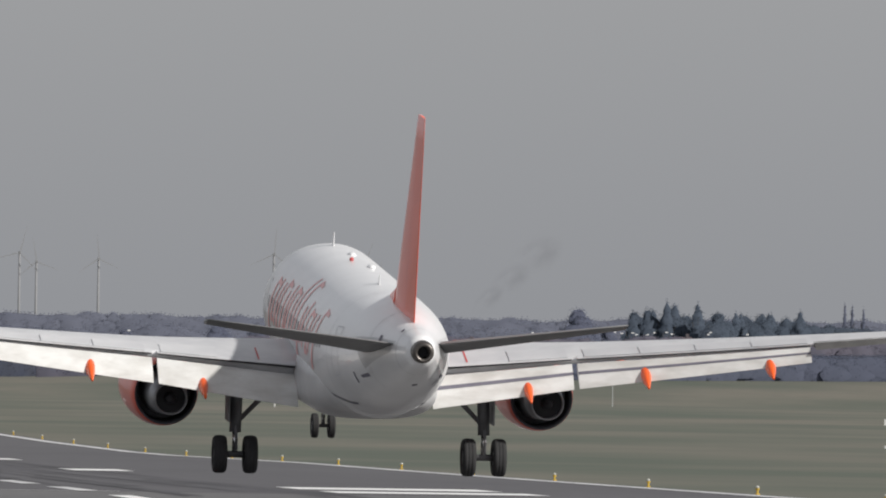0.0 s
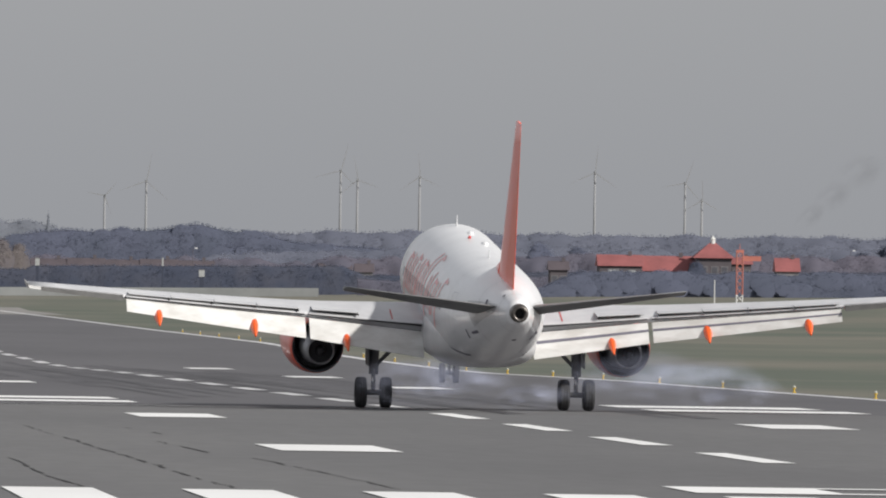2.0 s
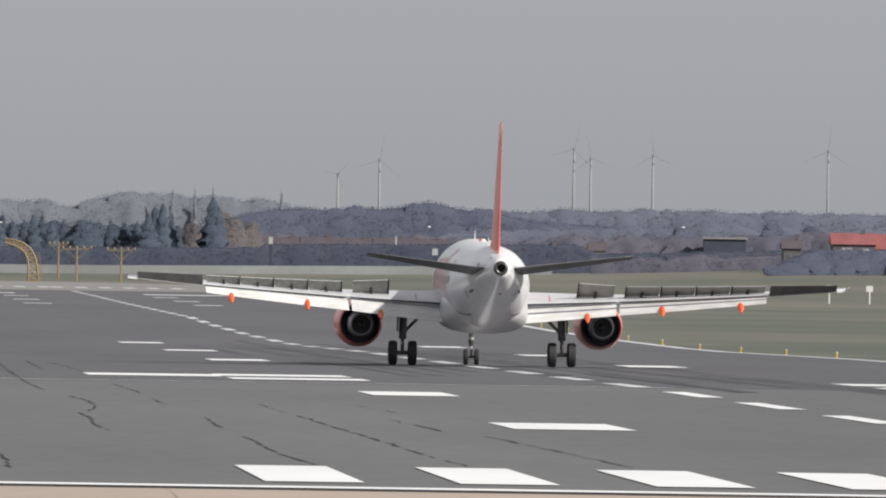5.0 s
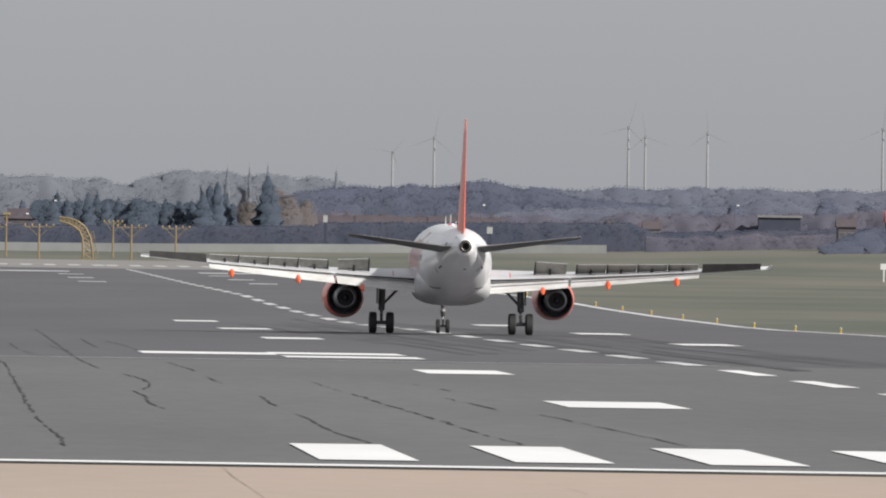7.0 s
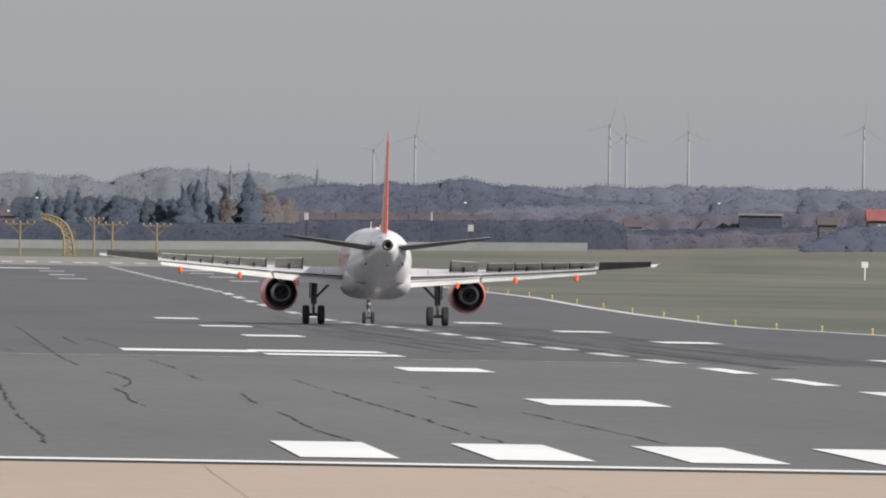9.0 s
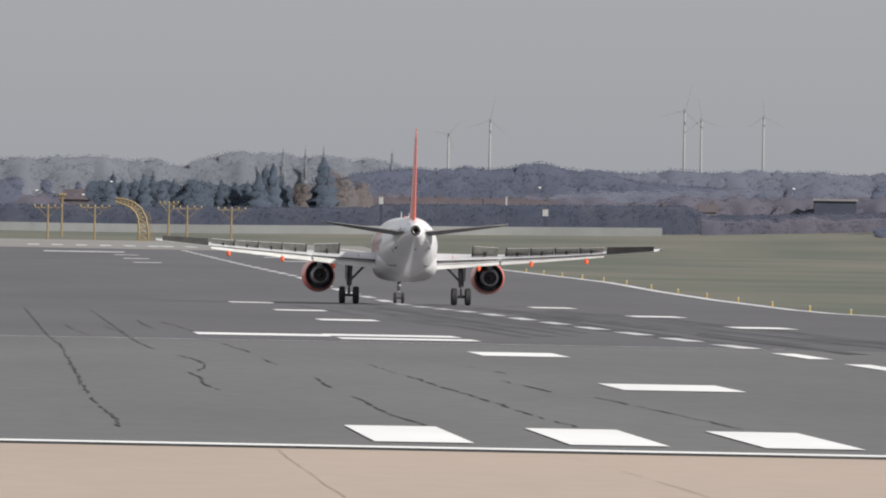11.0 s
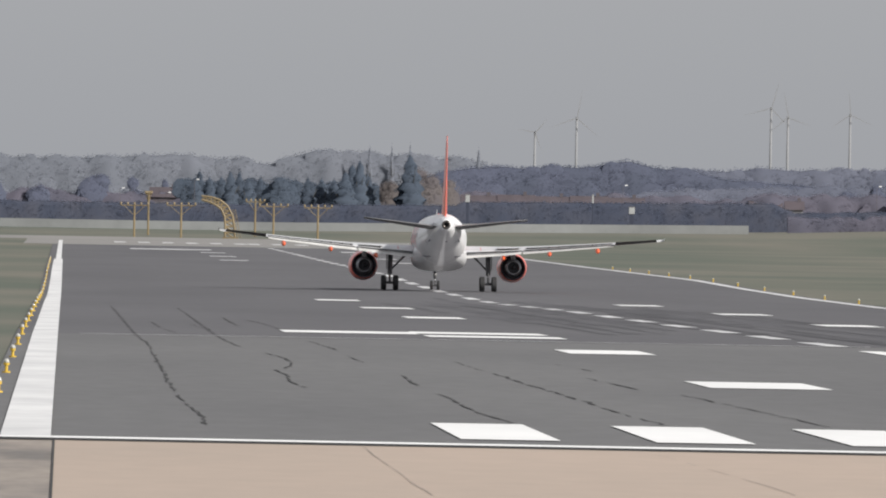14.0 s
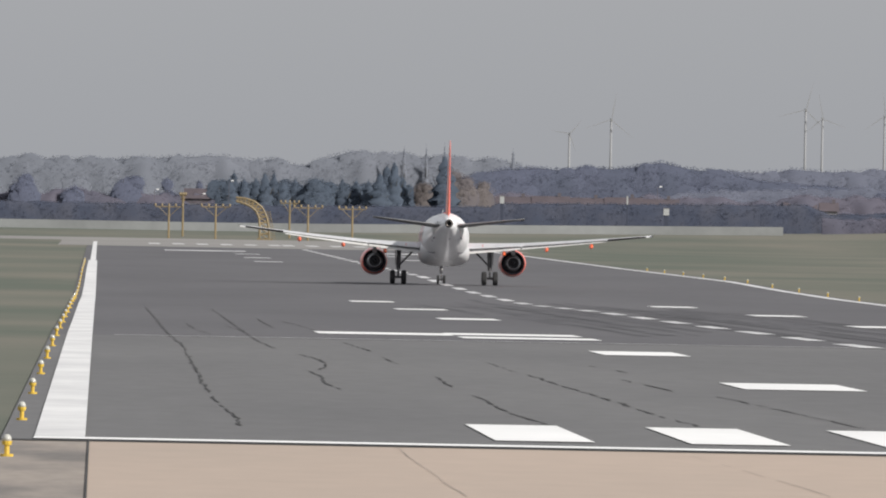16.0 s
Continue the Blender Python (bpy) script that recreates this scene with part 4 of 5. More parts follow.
def round_crown(seed, h, w):
    """Crown of a broad bare tree with its base at z = 0: clumps round several limbs, twigs on all of them."""
    m = Mass(seed)
    rng = m.rng
    for k in range(11):
        a_, f = rng.uniform(0, 6.28), rng.uniform(0, 1)
        out = w * 0.31 * math.sqrt(f) * rng.uniform(0.6, 1.05)
        z = h * (0.34 + 0.44 * rng.uniform(0, 1) * (1.15 - f) + 0.06)
        s_ = np.array((w * rng.uniform(0.14, 0.2), w * rng.uniform(0.14, 0.2), h * rng.uniform(0.10, 0.17)))
        c = np.array((out * math.cos(a_), out * math.sin(a_), z))
        m.lump(c, s_ * 0.88)
        d = front_ways(rng, 90)
        m.twigs(c + d * s_ * rng.uniform(0.85, 1.22, (90, 1)), np.full(90, w * 0.026 + 0.06), d, 2)
    s_ = np.array((w * 0.36, w * 0.34, h * 0.34))
    m.lump((0, 0, h * 0.46), s_)
    d = front_ways(rng, 300)
    m.twigs(np.array((0, 0, h * 0.46)) + d * s_ * rng.uniform(0.9, 1.3, (300, 1)), np.full(300, w * 0.024 + 0.06), d, 2)
    return m


def pine_crown(seed, h, w):
    """Conifer crown: drooping boughs in uneven whorls round a tapering inside, up to a ragged tip."""
    m = Mass(seed)
    rng = m.rng
    rings = []
    for g in np.linspace(0, 1, 22):
        r = w * 0.42 * (1 - g) ** 0.68 * (0.82 + 0.18 * math.cos(g * 40 + seed)) + 0.03
        rings.append([(r * math.cos(a_) * (1 + 0.16 * math.sin(3 * a_ + seed + 6 * g)), r * math.sin(a_), h * (0.03 + 0.93 * g)) for a_ in np.linspace(0, 6.2832, 17)])
    m.grid(rings)
    pts, size, face = [], [], []
    for k in range(70):
        f = rng.uniform(0.02, 0.97) ** 0.85
        a_ = rng.uniform(0, 6.28)
        reach = w * 0.54 * (1 - f) ** 0.66 * rng.uniform(0.6, 1.12) + 0.12
        for u in (0.5, 0.7, 0.85, 0.97, 1.05):
            pts.append((reach * u * math.cos(a_), reach * u * math.sin(a_), h * (0.04 + 0.93 * f) + 0.10 * reach * math.sin(2.6 * u)))
            size.append((0.16 + 0.05 * w * (1 - f)) * (1.25 - 0.5 * u))
            face.append((0.7 * math.cos(a_), 0.7 * math.sin(a_), 0.5))
    m.twigs(np.array(pts), np.array(size), np.array(face), 3, 0.6)
    tip = np.stack([rng.normal(0, 0.1, 14), rng.normal(0, 0.1, 14), h * rng.uniform(0.9, 1.0, 14)], axis=1)
    m.twigs(tip, np.full(14, 0.16), np.tile((0.0, 0.0, 0.6), (14, 1)), 4, 1.2)
    return m


def tree(kind, x, y, top, w, seed, mat):
    q = random.Random(seed)
    z = land_z(x, y)
    h = max(3.0, top - z)
    name = "conifer" if kind == "pine" else "bare_tree"
    bm = bmesh.new()
    add_rod(bm, (0, 0, -0.2), (0, 0, h * 0.6), w * 0.035 + 0.08, 0.06, 8)
    for k in range(6):
        a_ = q.uniform(0, 6.28)
        add_rod(bm, (0, 0, h * q.uniform(0.25, 0.4)), (w * 0.25 * math.cos(a_), w * 0.25 * math.sin(a_), h * q.uniform(0.5, 0.8)), 0.1, 0.04, 5)
    ob = part("trunk", bm, M["bark"])
    root = new(name)
    ob.parent = root
    cr = new("crown", (pine_crown if kind == "pine" else round_crown)(seed, h, w).mesh("crown", mat))
    cr.parent = root
    root.location = (x, y, z)
    tagged(root, "conifer beyond the boundary hedge, haze put into its blue-grey colour" if kind == "pine" else "leafless winter tree with a dense grey crown",
           "tree", "conifers behind the hedge" if kind == "pine" else "bare trees behind the hedge")
    return root


for k, (x, top, w) in enumerate(((23.6, 14.4, 5.4), (24.4, 15.6, 4.2), (26.2, 14.4, 4.8), (28.4, 14.6, 4.6), (30.0, 15.6, 4.4), (31.7, 15.5, 4.0), (33.4, 14.4, 4.6), (35.6, 14.5, 4.2),
                                 (39.0, 15.8, 6.6), (42.0, 14.2, 4.6), (44.2, 14.7, 4.6), (46.8, 14.5, 5.2), (49.0, 14.4, 5.0), (51.0, 15.8, 5.6), (52.3, 17.3, 5.8), (53.6, 18.1, 4.6),
                                 (55.0, 15.6, 5.2), (62.8, 19.4, 6.6))):
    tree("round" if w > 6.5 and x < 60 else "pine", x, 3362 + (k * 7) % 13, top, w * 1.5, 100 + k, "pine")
for k, (x, top, w) in enumerate(((-36, 15.2, 9), (-24, 14.6, 8), (-14.0, 15.2, 8), (-5, 13.8, 6), (5.0, 15.8, 9.5), (12.5, 13.6, 6), (18.0, 13.4, 5))):
    tree("round", x, 3395 + k * 3, top, w, 200 + k, "wood")
for k, (x, top, w) in enumerate(((59.5, 15.2, 7), (65.5, 17.0, 11), (70.0, 15.2, 8), (57, 13.6, 5))):
    tree("round", x, 3378 + k * 2, top, w, 230 + k, "tan")
for k, (x, top, w) in enumerate(((146.0, 15.2, 7), (152, 15.8, 6), (169.8, 17.0, 9), (177.5, 16.4, 7.5), (189.0, 13.5, 4.5), (212.0, 16.6, 7.5), (217.0, 15.8, 7), (236.5, 19.8, 10.5), (229.5, 16.2, 7.5), (243.0, 16.8, 6))):
    tree("round", x, 3440 + (k * 5) % 17, top, w, 250 + k, "wood")
for k in range(20):
    q = random.Random(300 + k)
    x = 250.5 + k * 1.75 + q.uniform(-0.5, 0.5)
    tree("pine" if k % 4 in (0, 3) else "round", x, 3490 + q.uniform(0, 20), 21.9 + q.uniform(-1.6, 1.0) - (1.4 if k > 16 else 0), q.uniform(6.0, 8.0), 300 + k, "pine")
for k, x in enumerate((293.8, 295.2, 297.4)):
    tree("pine", x, 3530, 22.6 - k * 0.4, 1.9, 340 + k, "wood")


def thicket(name, x0, x1, y, deep, top, mat, label, n, r, seed, category="woods", lump=0.0):
    """A belt of scrub or wood as one mass: top(x) gives its height above sea level; lump: the width of its single crowns."""
    m = Mass(seed)
    rng = m.rng
    step = max(0.5, r * 2)
    cols = []
    for x in np.arange(x0, x1 + step, step):
        g, t = land_z(x, y), top(x)
        sway = 0.18 * deep * noise.noise(Vector((x / (lump or 4.0), seed, 0)))
        cols.append([(x, y + sway + deep * f, g + (t - g) * v) for f, v in ((0.3, -0.02), (0.27, 0.25), (0.28, 0.5), (0.3, 0.7), (0.36, 0.85), (0.5, 0.94), (0.7, 0.96), (1.0, 0.9), (1.0, -0.02))])
    m.grid(cols)
    if lump:
        for x in np.arange(x0, x1, lump * 0.42):
            xx = x + rng.normal(0, lump * 0.15)
            g, t = land_z(xx, y), top(xx)
            f = rng.choice((1.0, 1.0, 0.86, 0.7, 0.5))
            s_ = np.array((lump * rng.uniform(0.42, 0.7), lump * rng.uniform(0.14, 0.24), min((t - g) * 0.4, lump * rng.uniform(0.34, 0.52))))
            c = np.array((xx, y + deep * 0.45 - (1 - f) * deep * 0.5, max(g + s_[2] * 0.7, g + (t - g) * f - s_[2])))
            m.lump(c, s_ * 0.94)
            d = front_ways(rng, 70)
            m.twigs(c + d * s_ * rng.uniform(0.9, 1.12, (70, 1)), r * rng.uniform(0.5, 1.1, 70), d, 2)
    x = rng.uniform(x0, x1, n)
    g, t = np.array([land_z(a_, y) for a_ in x]), np.array([top(a_) for a_ in x])
    v = 1 - rng.uniform(0, 1, n) ** 4.5
    z = g + (t - g) * v * rng.uniform(0.93, 1.0, n)
    c = np.stack([x, y + deep * np.interp(v, (0, 0.6, 0.85, 1), (0.25, 0.24, 0.3, 0.6)), z], axis=1)
    m.twigs(c, r * rng.uniform(0.5, 1.2, n), np.tile((0.0, -0.5, 0.2), (n, 1)), 2)
    return tagged(new(name, m.mesh(name, mat)), label, category, kind="stuff")


def bumps(x, seed, amp, size):
    return amp * (noise.noise(Vector((x / size, seed, 0))) + 0.5 * noise.noise(Vector((x / size * 2.7, seed, 4))))


def shelf(x, xs, zs):
    return float(np.interp(x, xs, zs))


HEDGE_TOP = lambda x: land_z(x, 3300) + shelf(x, (70, 71, 127, 129, 131), (4.6, 5.3, 5.3, 4.2, 3.4)) + bumps(x, 3, 0.22, 3)
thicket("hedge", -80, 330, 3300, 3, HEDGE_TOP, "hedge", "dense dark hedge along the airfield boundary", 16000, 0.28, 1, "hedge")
thicket("scrub", -80, 330, 3400, 12, lambda x: land_z(x, 3400) + 6.2 + bumps(x, 8, 1.6, 9), "scrub", "brown leafless scrub behind the hedge", 7000, 0.3, 2, "scrub", 4.0)
thicket("front_scrub", 128, 330, 3262, 4, lambda x: land_z(x, 3262) + 2.6 + bumps(x, 14, 1.0, 6), "scrub", "brown leafless scrub before the hedge", 7000, 0.26, 12, "scrub")
thicket("wood", 80, 170, 4190, 12, lambda x: shelf(x, (80, 88, 96, 120, 128, 134, 141, 150, 170), (17.2, 19.6, 20.4, 21.0, 22.6, 21.0, 20.6, 18.4, 17.0)) + bumps(x, 5, 0.4, 6),
        "wood", "dense leafless wood beyond the houses", 5000, 0.34, 3, lump=6.0)
# skyline belts: their paler twig colours carry the haze
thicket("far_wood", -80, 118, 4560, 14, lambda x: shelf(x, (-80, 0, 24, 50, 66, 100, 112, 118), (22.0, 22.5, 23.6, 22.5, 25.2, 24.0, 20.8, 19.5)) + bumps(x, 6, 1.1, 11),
        "far_wood", "wood on the skyline, haze put in as a pale colour", 6000, 0.42, 4, lump=7.0)
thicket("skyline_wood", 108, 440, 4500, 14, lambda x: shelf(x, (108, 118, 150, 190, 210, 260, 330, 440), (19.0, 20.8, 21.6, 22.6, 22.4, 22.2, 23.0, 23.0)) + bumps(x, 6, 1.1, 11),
        "low_wood", "leafless skyline wood, haze put into its grey colour", 6000, 0.42, 9, lump=7.0)
thicket("farm_hedge", 156, 330, 3186, 3, lambda x: land_z(x, 3186) + (10.3 - land_z(x, 3186) + (x - 150) * 0.006 + bumps(x, 21, 0.9, 7)) * min(1.0, 0.3 + (x - 156) / 10), "wood", "leafless shrubs before the farm", 9000, 0.26, 7, "shrubs", 5.0)
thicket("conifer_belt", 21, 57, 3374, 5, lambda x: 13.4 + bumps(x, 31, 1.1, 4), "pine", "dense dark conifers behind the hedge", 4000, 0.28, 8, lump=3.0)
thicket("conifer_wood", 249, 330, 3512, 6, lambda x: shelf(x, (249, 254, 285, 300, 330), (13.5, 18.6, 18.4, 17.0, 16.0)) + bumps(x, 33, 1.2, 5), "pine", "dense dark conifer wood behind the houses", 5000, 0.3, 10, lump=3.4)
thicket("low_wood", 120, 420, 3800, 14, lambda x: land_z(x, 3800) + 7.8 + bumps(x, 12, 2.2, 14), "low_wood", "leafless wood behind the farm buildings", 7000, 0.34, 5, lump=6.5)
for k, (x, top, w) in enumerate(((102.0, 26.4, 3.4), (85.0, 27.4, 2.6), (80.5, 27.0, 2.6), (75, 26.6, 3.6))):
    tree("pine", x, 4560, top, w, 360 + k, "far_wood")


# ---- buildings ----
def gable(bm, x0, x1, y0, y1, z0, z1, mat=0):
    """A roof with its ridge along x."""
    ym = (y0 + y1) / 2
    v = [bm.verts.new(p) for p in ((x0, y0, z0), (x1, y0, z0), (x1, y1, z0), (x0, y1, z0), (x0, ym, z1), (x1, ym, z1))]
    for f in ((0, 1, 5, 4), (2, 3, 4, 5), (1, 2, 5), (3, 0, 4), (3, 2, 1, 0)):
        bm.faces.new([v[i] for i in f]).material_index = mat


def house(name, label, x0, x1, y, deep, eave, ridge, wall="brick", roof="roof_dull", windows=3, floors=1, group=""):
    """A house facing the airfield; heights are above sea level."""
    z = land_z((x0 + x1) / 2, y) - 0.5
    home = new(name)
    home.location = ((x0 + x1) / 2, y, z)
    w, e_, r_ = (x1 - x0) / 2, eave - z, ridge - z
    part("wall", box(-w, w, 0, deep, 0, e_), M[wall], home)
    bm = bmesh.new()
    gable(bm, -w - 0.35, w + 0.35, -0.4, deep + 0.4, e_, r_)
    rf = part("roof", bm, M[roof], home)
    part("chimney", box(w * 0.4, w * 0.4 + 0.6, deep * 0.45, deep * 0.45 + 0.6, r_ - 1.0, r_ + 0.6), M["brick"], rf)
    for fl in range(floors):
        zz = max(0.9, e_ - 2.2 - 2.6 * fl)
        for k in range(windows):
            cx = -w + (k + 0.5) * 2 * w / windows
            wd = part("window", box(cx - 0.62, cx + 0.62, -0.05, 0.02, zz - 0.07, zz + 1.27), M["render_wall"], home)
            part("pane", box(cx - 0.5, cx + 0.5, -0.07, -0.052, zz, zz + 1.2), M["window"], wd)
    return tagged(home, label, "house", group)


house("farm_barn", "long brick barn with a bright red tiled roof", 167.6, 175.0, 3200, 9, 11.4, 13.4, "brick", "roof_red", 4)
house("farm_wing", "brick farm wing with a long red tiled roof", 175.2, 184.6, 3202, 10, 10.6, 13.3, "brick", "roof_red", 5)
house("farm_annex", "small annex with a red tiled roof", 190.8, 194.2, 3203, 7, 12.0, 13.2, "brick", "roof_red", 2)
manor = new("manor_house")
mz = land_z(187.5, 3199) - 0.5
manor.location = (187.4, 3199, mz)
part("wall", box(-3.1, 3.1, 0, 7, 0, 13.0 - mz), M["brick"], manor)
bm = bmesh.new()
v = [bm.verts.new(p) for p in ((-3.7, -0.6, 13.0 - mz), (3.7, -0.6, 13.0 - mz), (3.7, 7.6, 13.0 - mz), (-3.7, 7.6, 13.0 - mz), (-0.5, 3.4, 15.7 - mz), (0.5, 3.4, 15.7 - mz))]
for f in ((0, 1, 5, 4), (1, 2, 5), (2, 3, 4, 5), (3, 0, 4), (3, 2, 1, 0)):
    bm.faces.new([v[i] for i in f])
rf = part("roof", bm, M["roof_red"], manor, "hipped red tiled roof")
cup = part("cupola", rod((0, 3.4, 15.5 - mz), (0, 3.4, 16.3 - mz), 0.42, n=10), M["pale"], manor, "white roof cupola")
part("cap", rod((0, 3.4, 16.3 - mz), (0, 3.4, 16.9 - mz), 0.5, 0.03, 10), M["pale"], cup)
for fl in (0, 1):
    for x in (-1.7, 0.2, 1.9):
        wd = part("window", box(x - 0.6, x + 0.6, -0.05, 0.02, 2.0 + 2.3 * fl, 3.4 + 2.3 * fl), M["render_wall"], manor)
        part("pane", box(x - 0.5, x + 0.5, -0.07, -0.052, 2.1 + 2.3 * fl, 3.3 + 2.3 * fl), M["window"], wd)
tagged(manor, "brick manor house with hipped red roof and white cupola", "house")
tree("round", 184.2, 3196, 13.4, 4.6, 401, "hedge")
house("red_house", "small house with a red tiled roof among trees", 200.4, 204.2, 3230, 8, 10.9, 13.3, "render_wall", "roof_red", 2)
house("red_cottage", "dull red cottage beside the farm", 160.5, 163.6, 3230, 7, 10.6, 12.2, "brick", "roof_dull", 2)
house("gable_house", "brown brick house with a steep gable roof", 126.6, 132.2, 3402, 8, 10.0, 12.2, "brick", "roof_dull", 2)
house("white_house", "pale rendered house half hidden by trees", 132.4, 135.4, 3382, 6, 10.0, 11.6, "render_wall", "roof_dull", 2)
house("hedge_house", "house with a dull red gable roof behind the hedge", 15.8, 21.2, 3404, 8, 10.3, 12.2, "brick", "roof_dull", 2)
house("far_house", "pale gabled house before the dark conifers", 257.6, 260.4, 3478, 7, 13.4, 15.2, "render_wall", "roof_dull", 1)
house("long_house", "long low pale house before the dark conifers", 264.6, 270.4, 3476, 7, 12.3, 13.6, "render_wall", "roof_dull", 3)
for k in range(5):
    x = 73 + k * 6.7
    house("terrace_house", "terraced house with a long dull red roof", x, x + 6.4, 3386, 8, 10.0, 11.7 + 0.2 * (k % 2), "brick", "roof_dull", 3, 1, "terrace behind the hedge")
shed = new("shed")
sz = land_z(158, 3398) - 0.3
shed.location = (158.0, 3398, sz)
part("wall", box(-3.9, 3.9, 0, 3, 0, 12.5 - sz), M["hedge"], shed, "dark shed wall")
part("roof", box(-4.2, 4.2, -0.4, 3.4, 12.5 - sz, 12.9 - sz), M["render_wall"], shed, "pale flat roof edge")
part("gate", box(-1.6, 1.2, -0.06, 0.0, 0, 3.0), M["window"], shed)
tagged(shed, "dark flat-roofed shed with a pale roof edge", "shed")

# small bright dots beyond the hedge, built as street lamps: pale heads on added poles
def street_lamp(x, y, z):
    h = z - land_z(x, y)
    lamp = part("street_lamp", rod((0, 0, -0.1), (0, 0, h), 0.045, 0.035, 6), M["brick"])
    part("arm", rod((0, 0, h), (0.5, 0, h + 0.12), 0.03, n=6), M["brick"], lamp)
    bm = box(0.35, 0.85, -0.12, 0.12, h + 0.06, h + 0.24)
    bmesh.ops.bevel(bm, geom=bm.edges[:], offset=0.04, segments=1)
    part("head", bm, M["paint"], lamp, "white lamp head")
    lamp.location = (x, y, land_z(x, y))
    return tagged(lamp, "slim grey street lamp with a white head", "street lamp", "street lamps beyond the hedge")


for x, z in ((244.3, 15.7), (245.6, 15.5), (247.7, 15.6), (248.4, 15.3), (250.5, 15.3), (251.8, 15.7), (254.1, 15.8), (255.1, 15.5), (262.0, 15.5), (262.4, 15.9), (269.4, 15.6), (228.8, 15.4)):
    street_lamp(x, 3465, z)
for x, z in ((101.6, 13.7), (147.7, 14.3), (10.4, 11.6), (18.8, 10.95), (23.9, 13.4)):
    street_lamp(x - 0.6, 3340, z)


# small pale boxes and posts in and before the hedge
for name, label, x, y, w, z0, z1 in (("signal_box", "white equipment box at the hedge", 71.8, 3292, 0.38, 10.2, 11.5), ("signal_box", "white equipment box at the hedge", 101.2, 3292, 0.5, 8.6, 9.8),
                                     ("white_post", "pale post before the houses", 94.2, 3292, 0.14, 10.4, 11.9), ("white_van", "small pale van parked by the farm", 169.6, 3192, 0.9, 9.9, 10.8),
                                     ("white_van", "small pale van parked by the farm", 172.8, 3192, 0.6, 9.9, 10.7), ("utility_box", "pale utility box on the grass", 214.0, 3290, 0.28, 10.0, 11.0)):
    g = land_z(x, y)
    body = part("cabinet", box(-w, w, -0.4, 0.4, z0 - g, z1 - g), M["cabinet"])
    root = new(name)
    root.location = (x, y, g)
    body.parent = root
    part("plinth", box(-w * 0.7, w * 0.7, -0.3, 0.3, -0.1, z0 - g + 0.01), M["hedge"], root)
    part("cap", box(-w - 0.06, w + 0.06, -0.46, 0.46, z1 - g, z1 - g + 0.08), M["far_concrete"], root)
    tagged(root, label, "box")

# pale fence strip, raised so that it also draws the haze-dulled grass
bm = bmesh.new()
xs_ = list(range(-160, 121, 20))
for x0, x1 in zip(xs_, xs_[1:]):
    v = [bm.verts.new((x, 3234 + d, land_z(x, 3234) + h)) for d in (0, 0.06) for x, h in ((x0, 0), (x1, 0), (x1, 1.5), (x0, 1.5))]
    for f in ((0, 1, 2, 3), (7, 6, 5, 4), (3, 2, 6, 7), (0, 3, 7, 4), (1, 5, 6, 2)):
        bm.faces.new([v[i] for i in f])
fence = part("perimeter_fence", bm, M["fence"])
tagged(fence, "low pale grey fence strip that also stands in for hazy grass", "fence", kind="structure")


# ---- masts ----
def light_mast(x, y, z, bar, name="approach_light_mast"):
    """A yellow T-shaped approach light mast with lamps on its bar."""
    g = land_z(x, y)
    h = z - g
    mast = part(name, rod((0, 0, -0.1), (0, 0, h), 0.18, 0.14, 6), M["mast_yellow"])
    part("crossbar", rod((-bar / 2, 0, h - 0.25), (bar / 2, 0, h - 0.25), 0.09, n=6), M["mast_yellow"], mast)
    for s_ in (-1, 1):
        part("brace", rod((0, 0, h - 1.9), (s_ * bar * 0.38, 0, h - 0.3), 0.05, n=6), M["mast_yellow"], mast)
    for k in range(5):
        u = -bar / 2 + bar * k / 4
        part("lamp", rod((u, -0.12, h - 0.15), (u, 0.12, h + 0.2), 0.13, 0.16, 8), M["mast_yellow"], mast)
    mast.location = (x, y, g)
    return tagged(mast, "yellow T-shaped approach light mast", "light mast", "approach light masts")


for x, z, bar in ((11.25, 8.4, 4.4), (18.9, 8.5, 4.6), (34.0, 8.6, 4.6), (41.25, 8.5, 4.4)):
    light_mast(x, 3010, z, bar)
for x, z, bar in ((13.8, 10.4, 1.0), (31.6, 9.4, 3.0)):
    light_mast(x, 3070, z, bar)
# lattice gantry that bends over at its top, with a ladder on its back
g = land_z(26, 3012)
arm = new("yellow_gantry")
arm.location = (26, 3012, g)
outer = [(1.75, 0), (1.6, 2.0), (1.25, 3.8), (0.5, 5.3), (-0.8, 6.3), (-2.2, 6.75), (-3.8, 6.9)]
inner = [(0.1, 0), (0.15, 2.0), (0.0, 3.6), (-0.5, 4.7), (-1.3, 5.4), (-2.4, 5.9), (-3.8, 6.3)]
for yy in (-0.6, 0.6):
    for side in (outer, inner):
        for (a_, b_) in zip(side, side[1:]):
            part("chord", rod((a_[0], yy, a_[1]), (b_[0], yy, b_[1]), 0.2, 0.2, 6), M["mast_yellow"], arm)
    for k in range(len(outer) - 1):
        for f in (0.0, 0.5):
            p = [u + (v - u) * f for u, v in zip(outer[k], outer[k + 1])]
            q = [u + (v - u) * f for u, v in zip(inner[k], inner[k + 1])]
            n_ = [u + (v - u) * (f + 0.5) for u, v in zip(inner[k], inner[k + 1])]
            part("rung", rod((p[0], yy, p[1]), (q[0], yy, q[1]), 0.15, 0.15, 6), M["mast_yellow"], arm)
            part("brace", rod((p[0], yy, p[1]), (n_[0], yy, n_[1]), 0.13, 0.13, 6), M["mast_yellow"], arm)
for x in (2.3, 2.75):
    part("ladder_rail", rod((x, 0.3, 0), (x - 1.0, 0.3, 4.8), 0.05, n=6), M["mast_yellow"], arm)
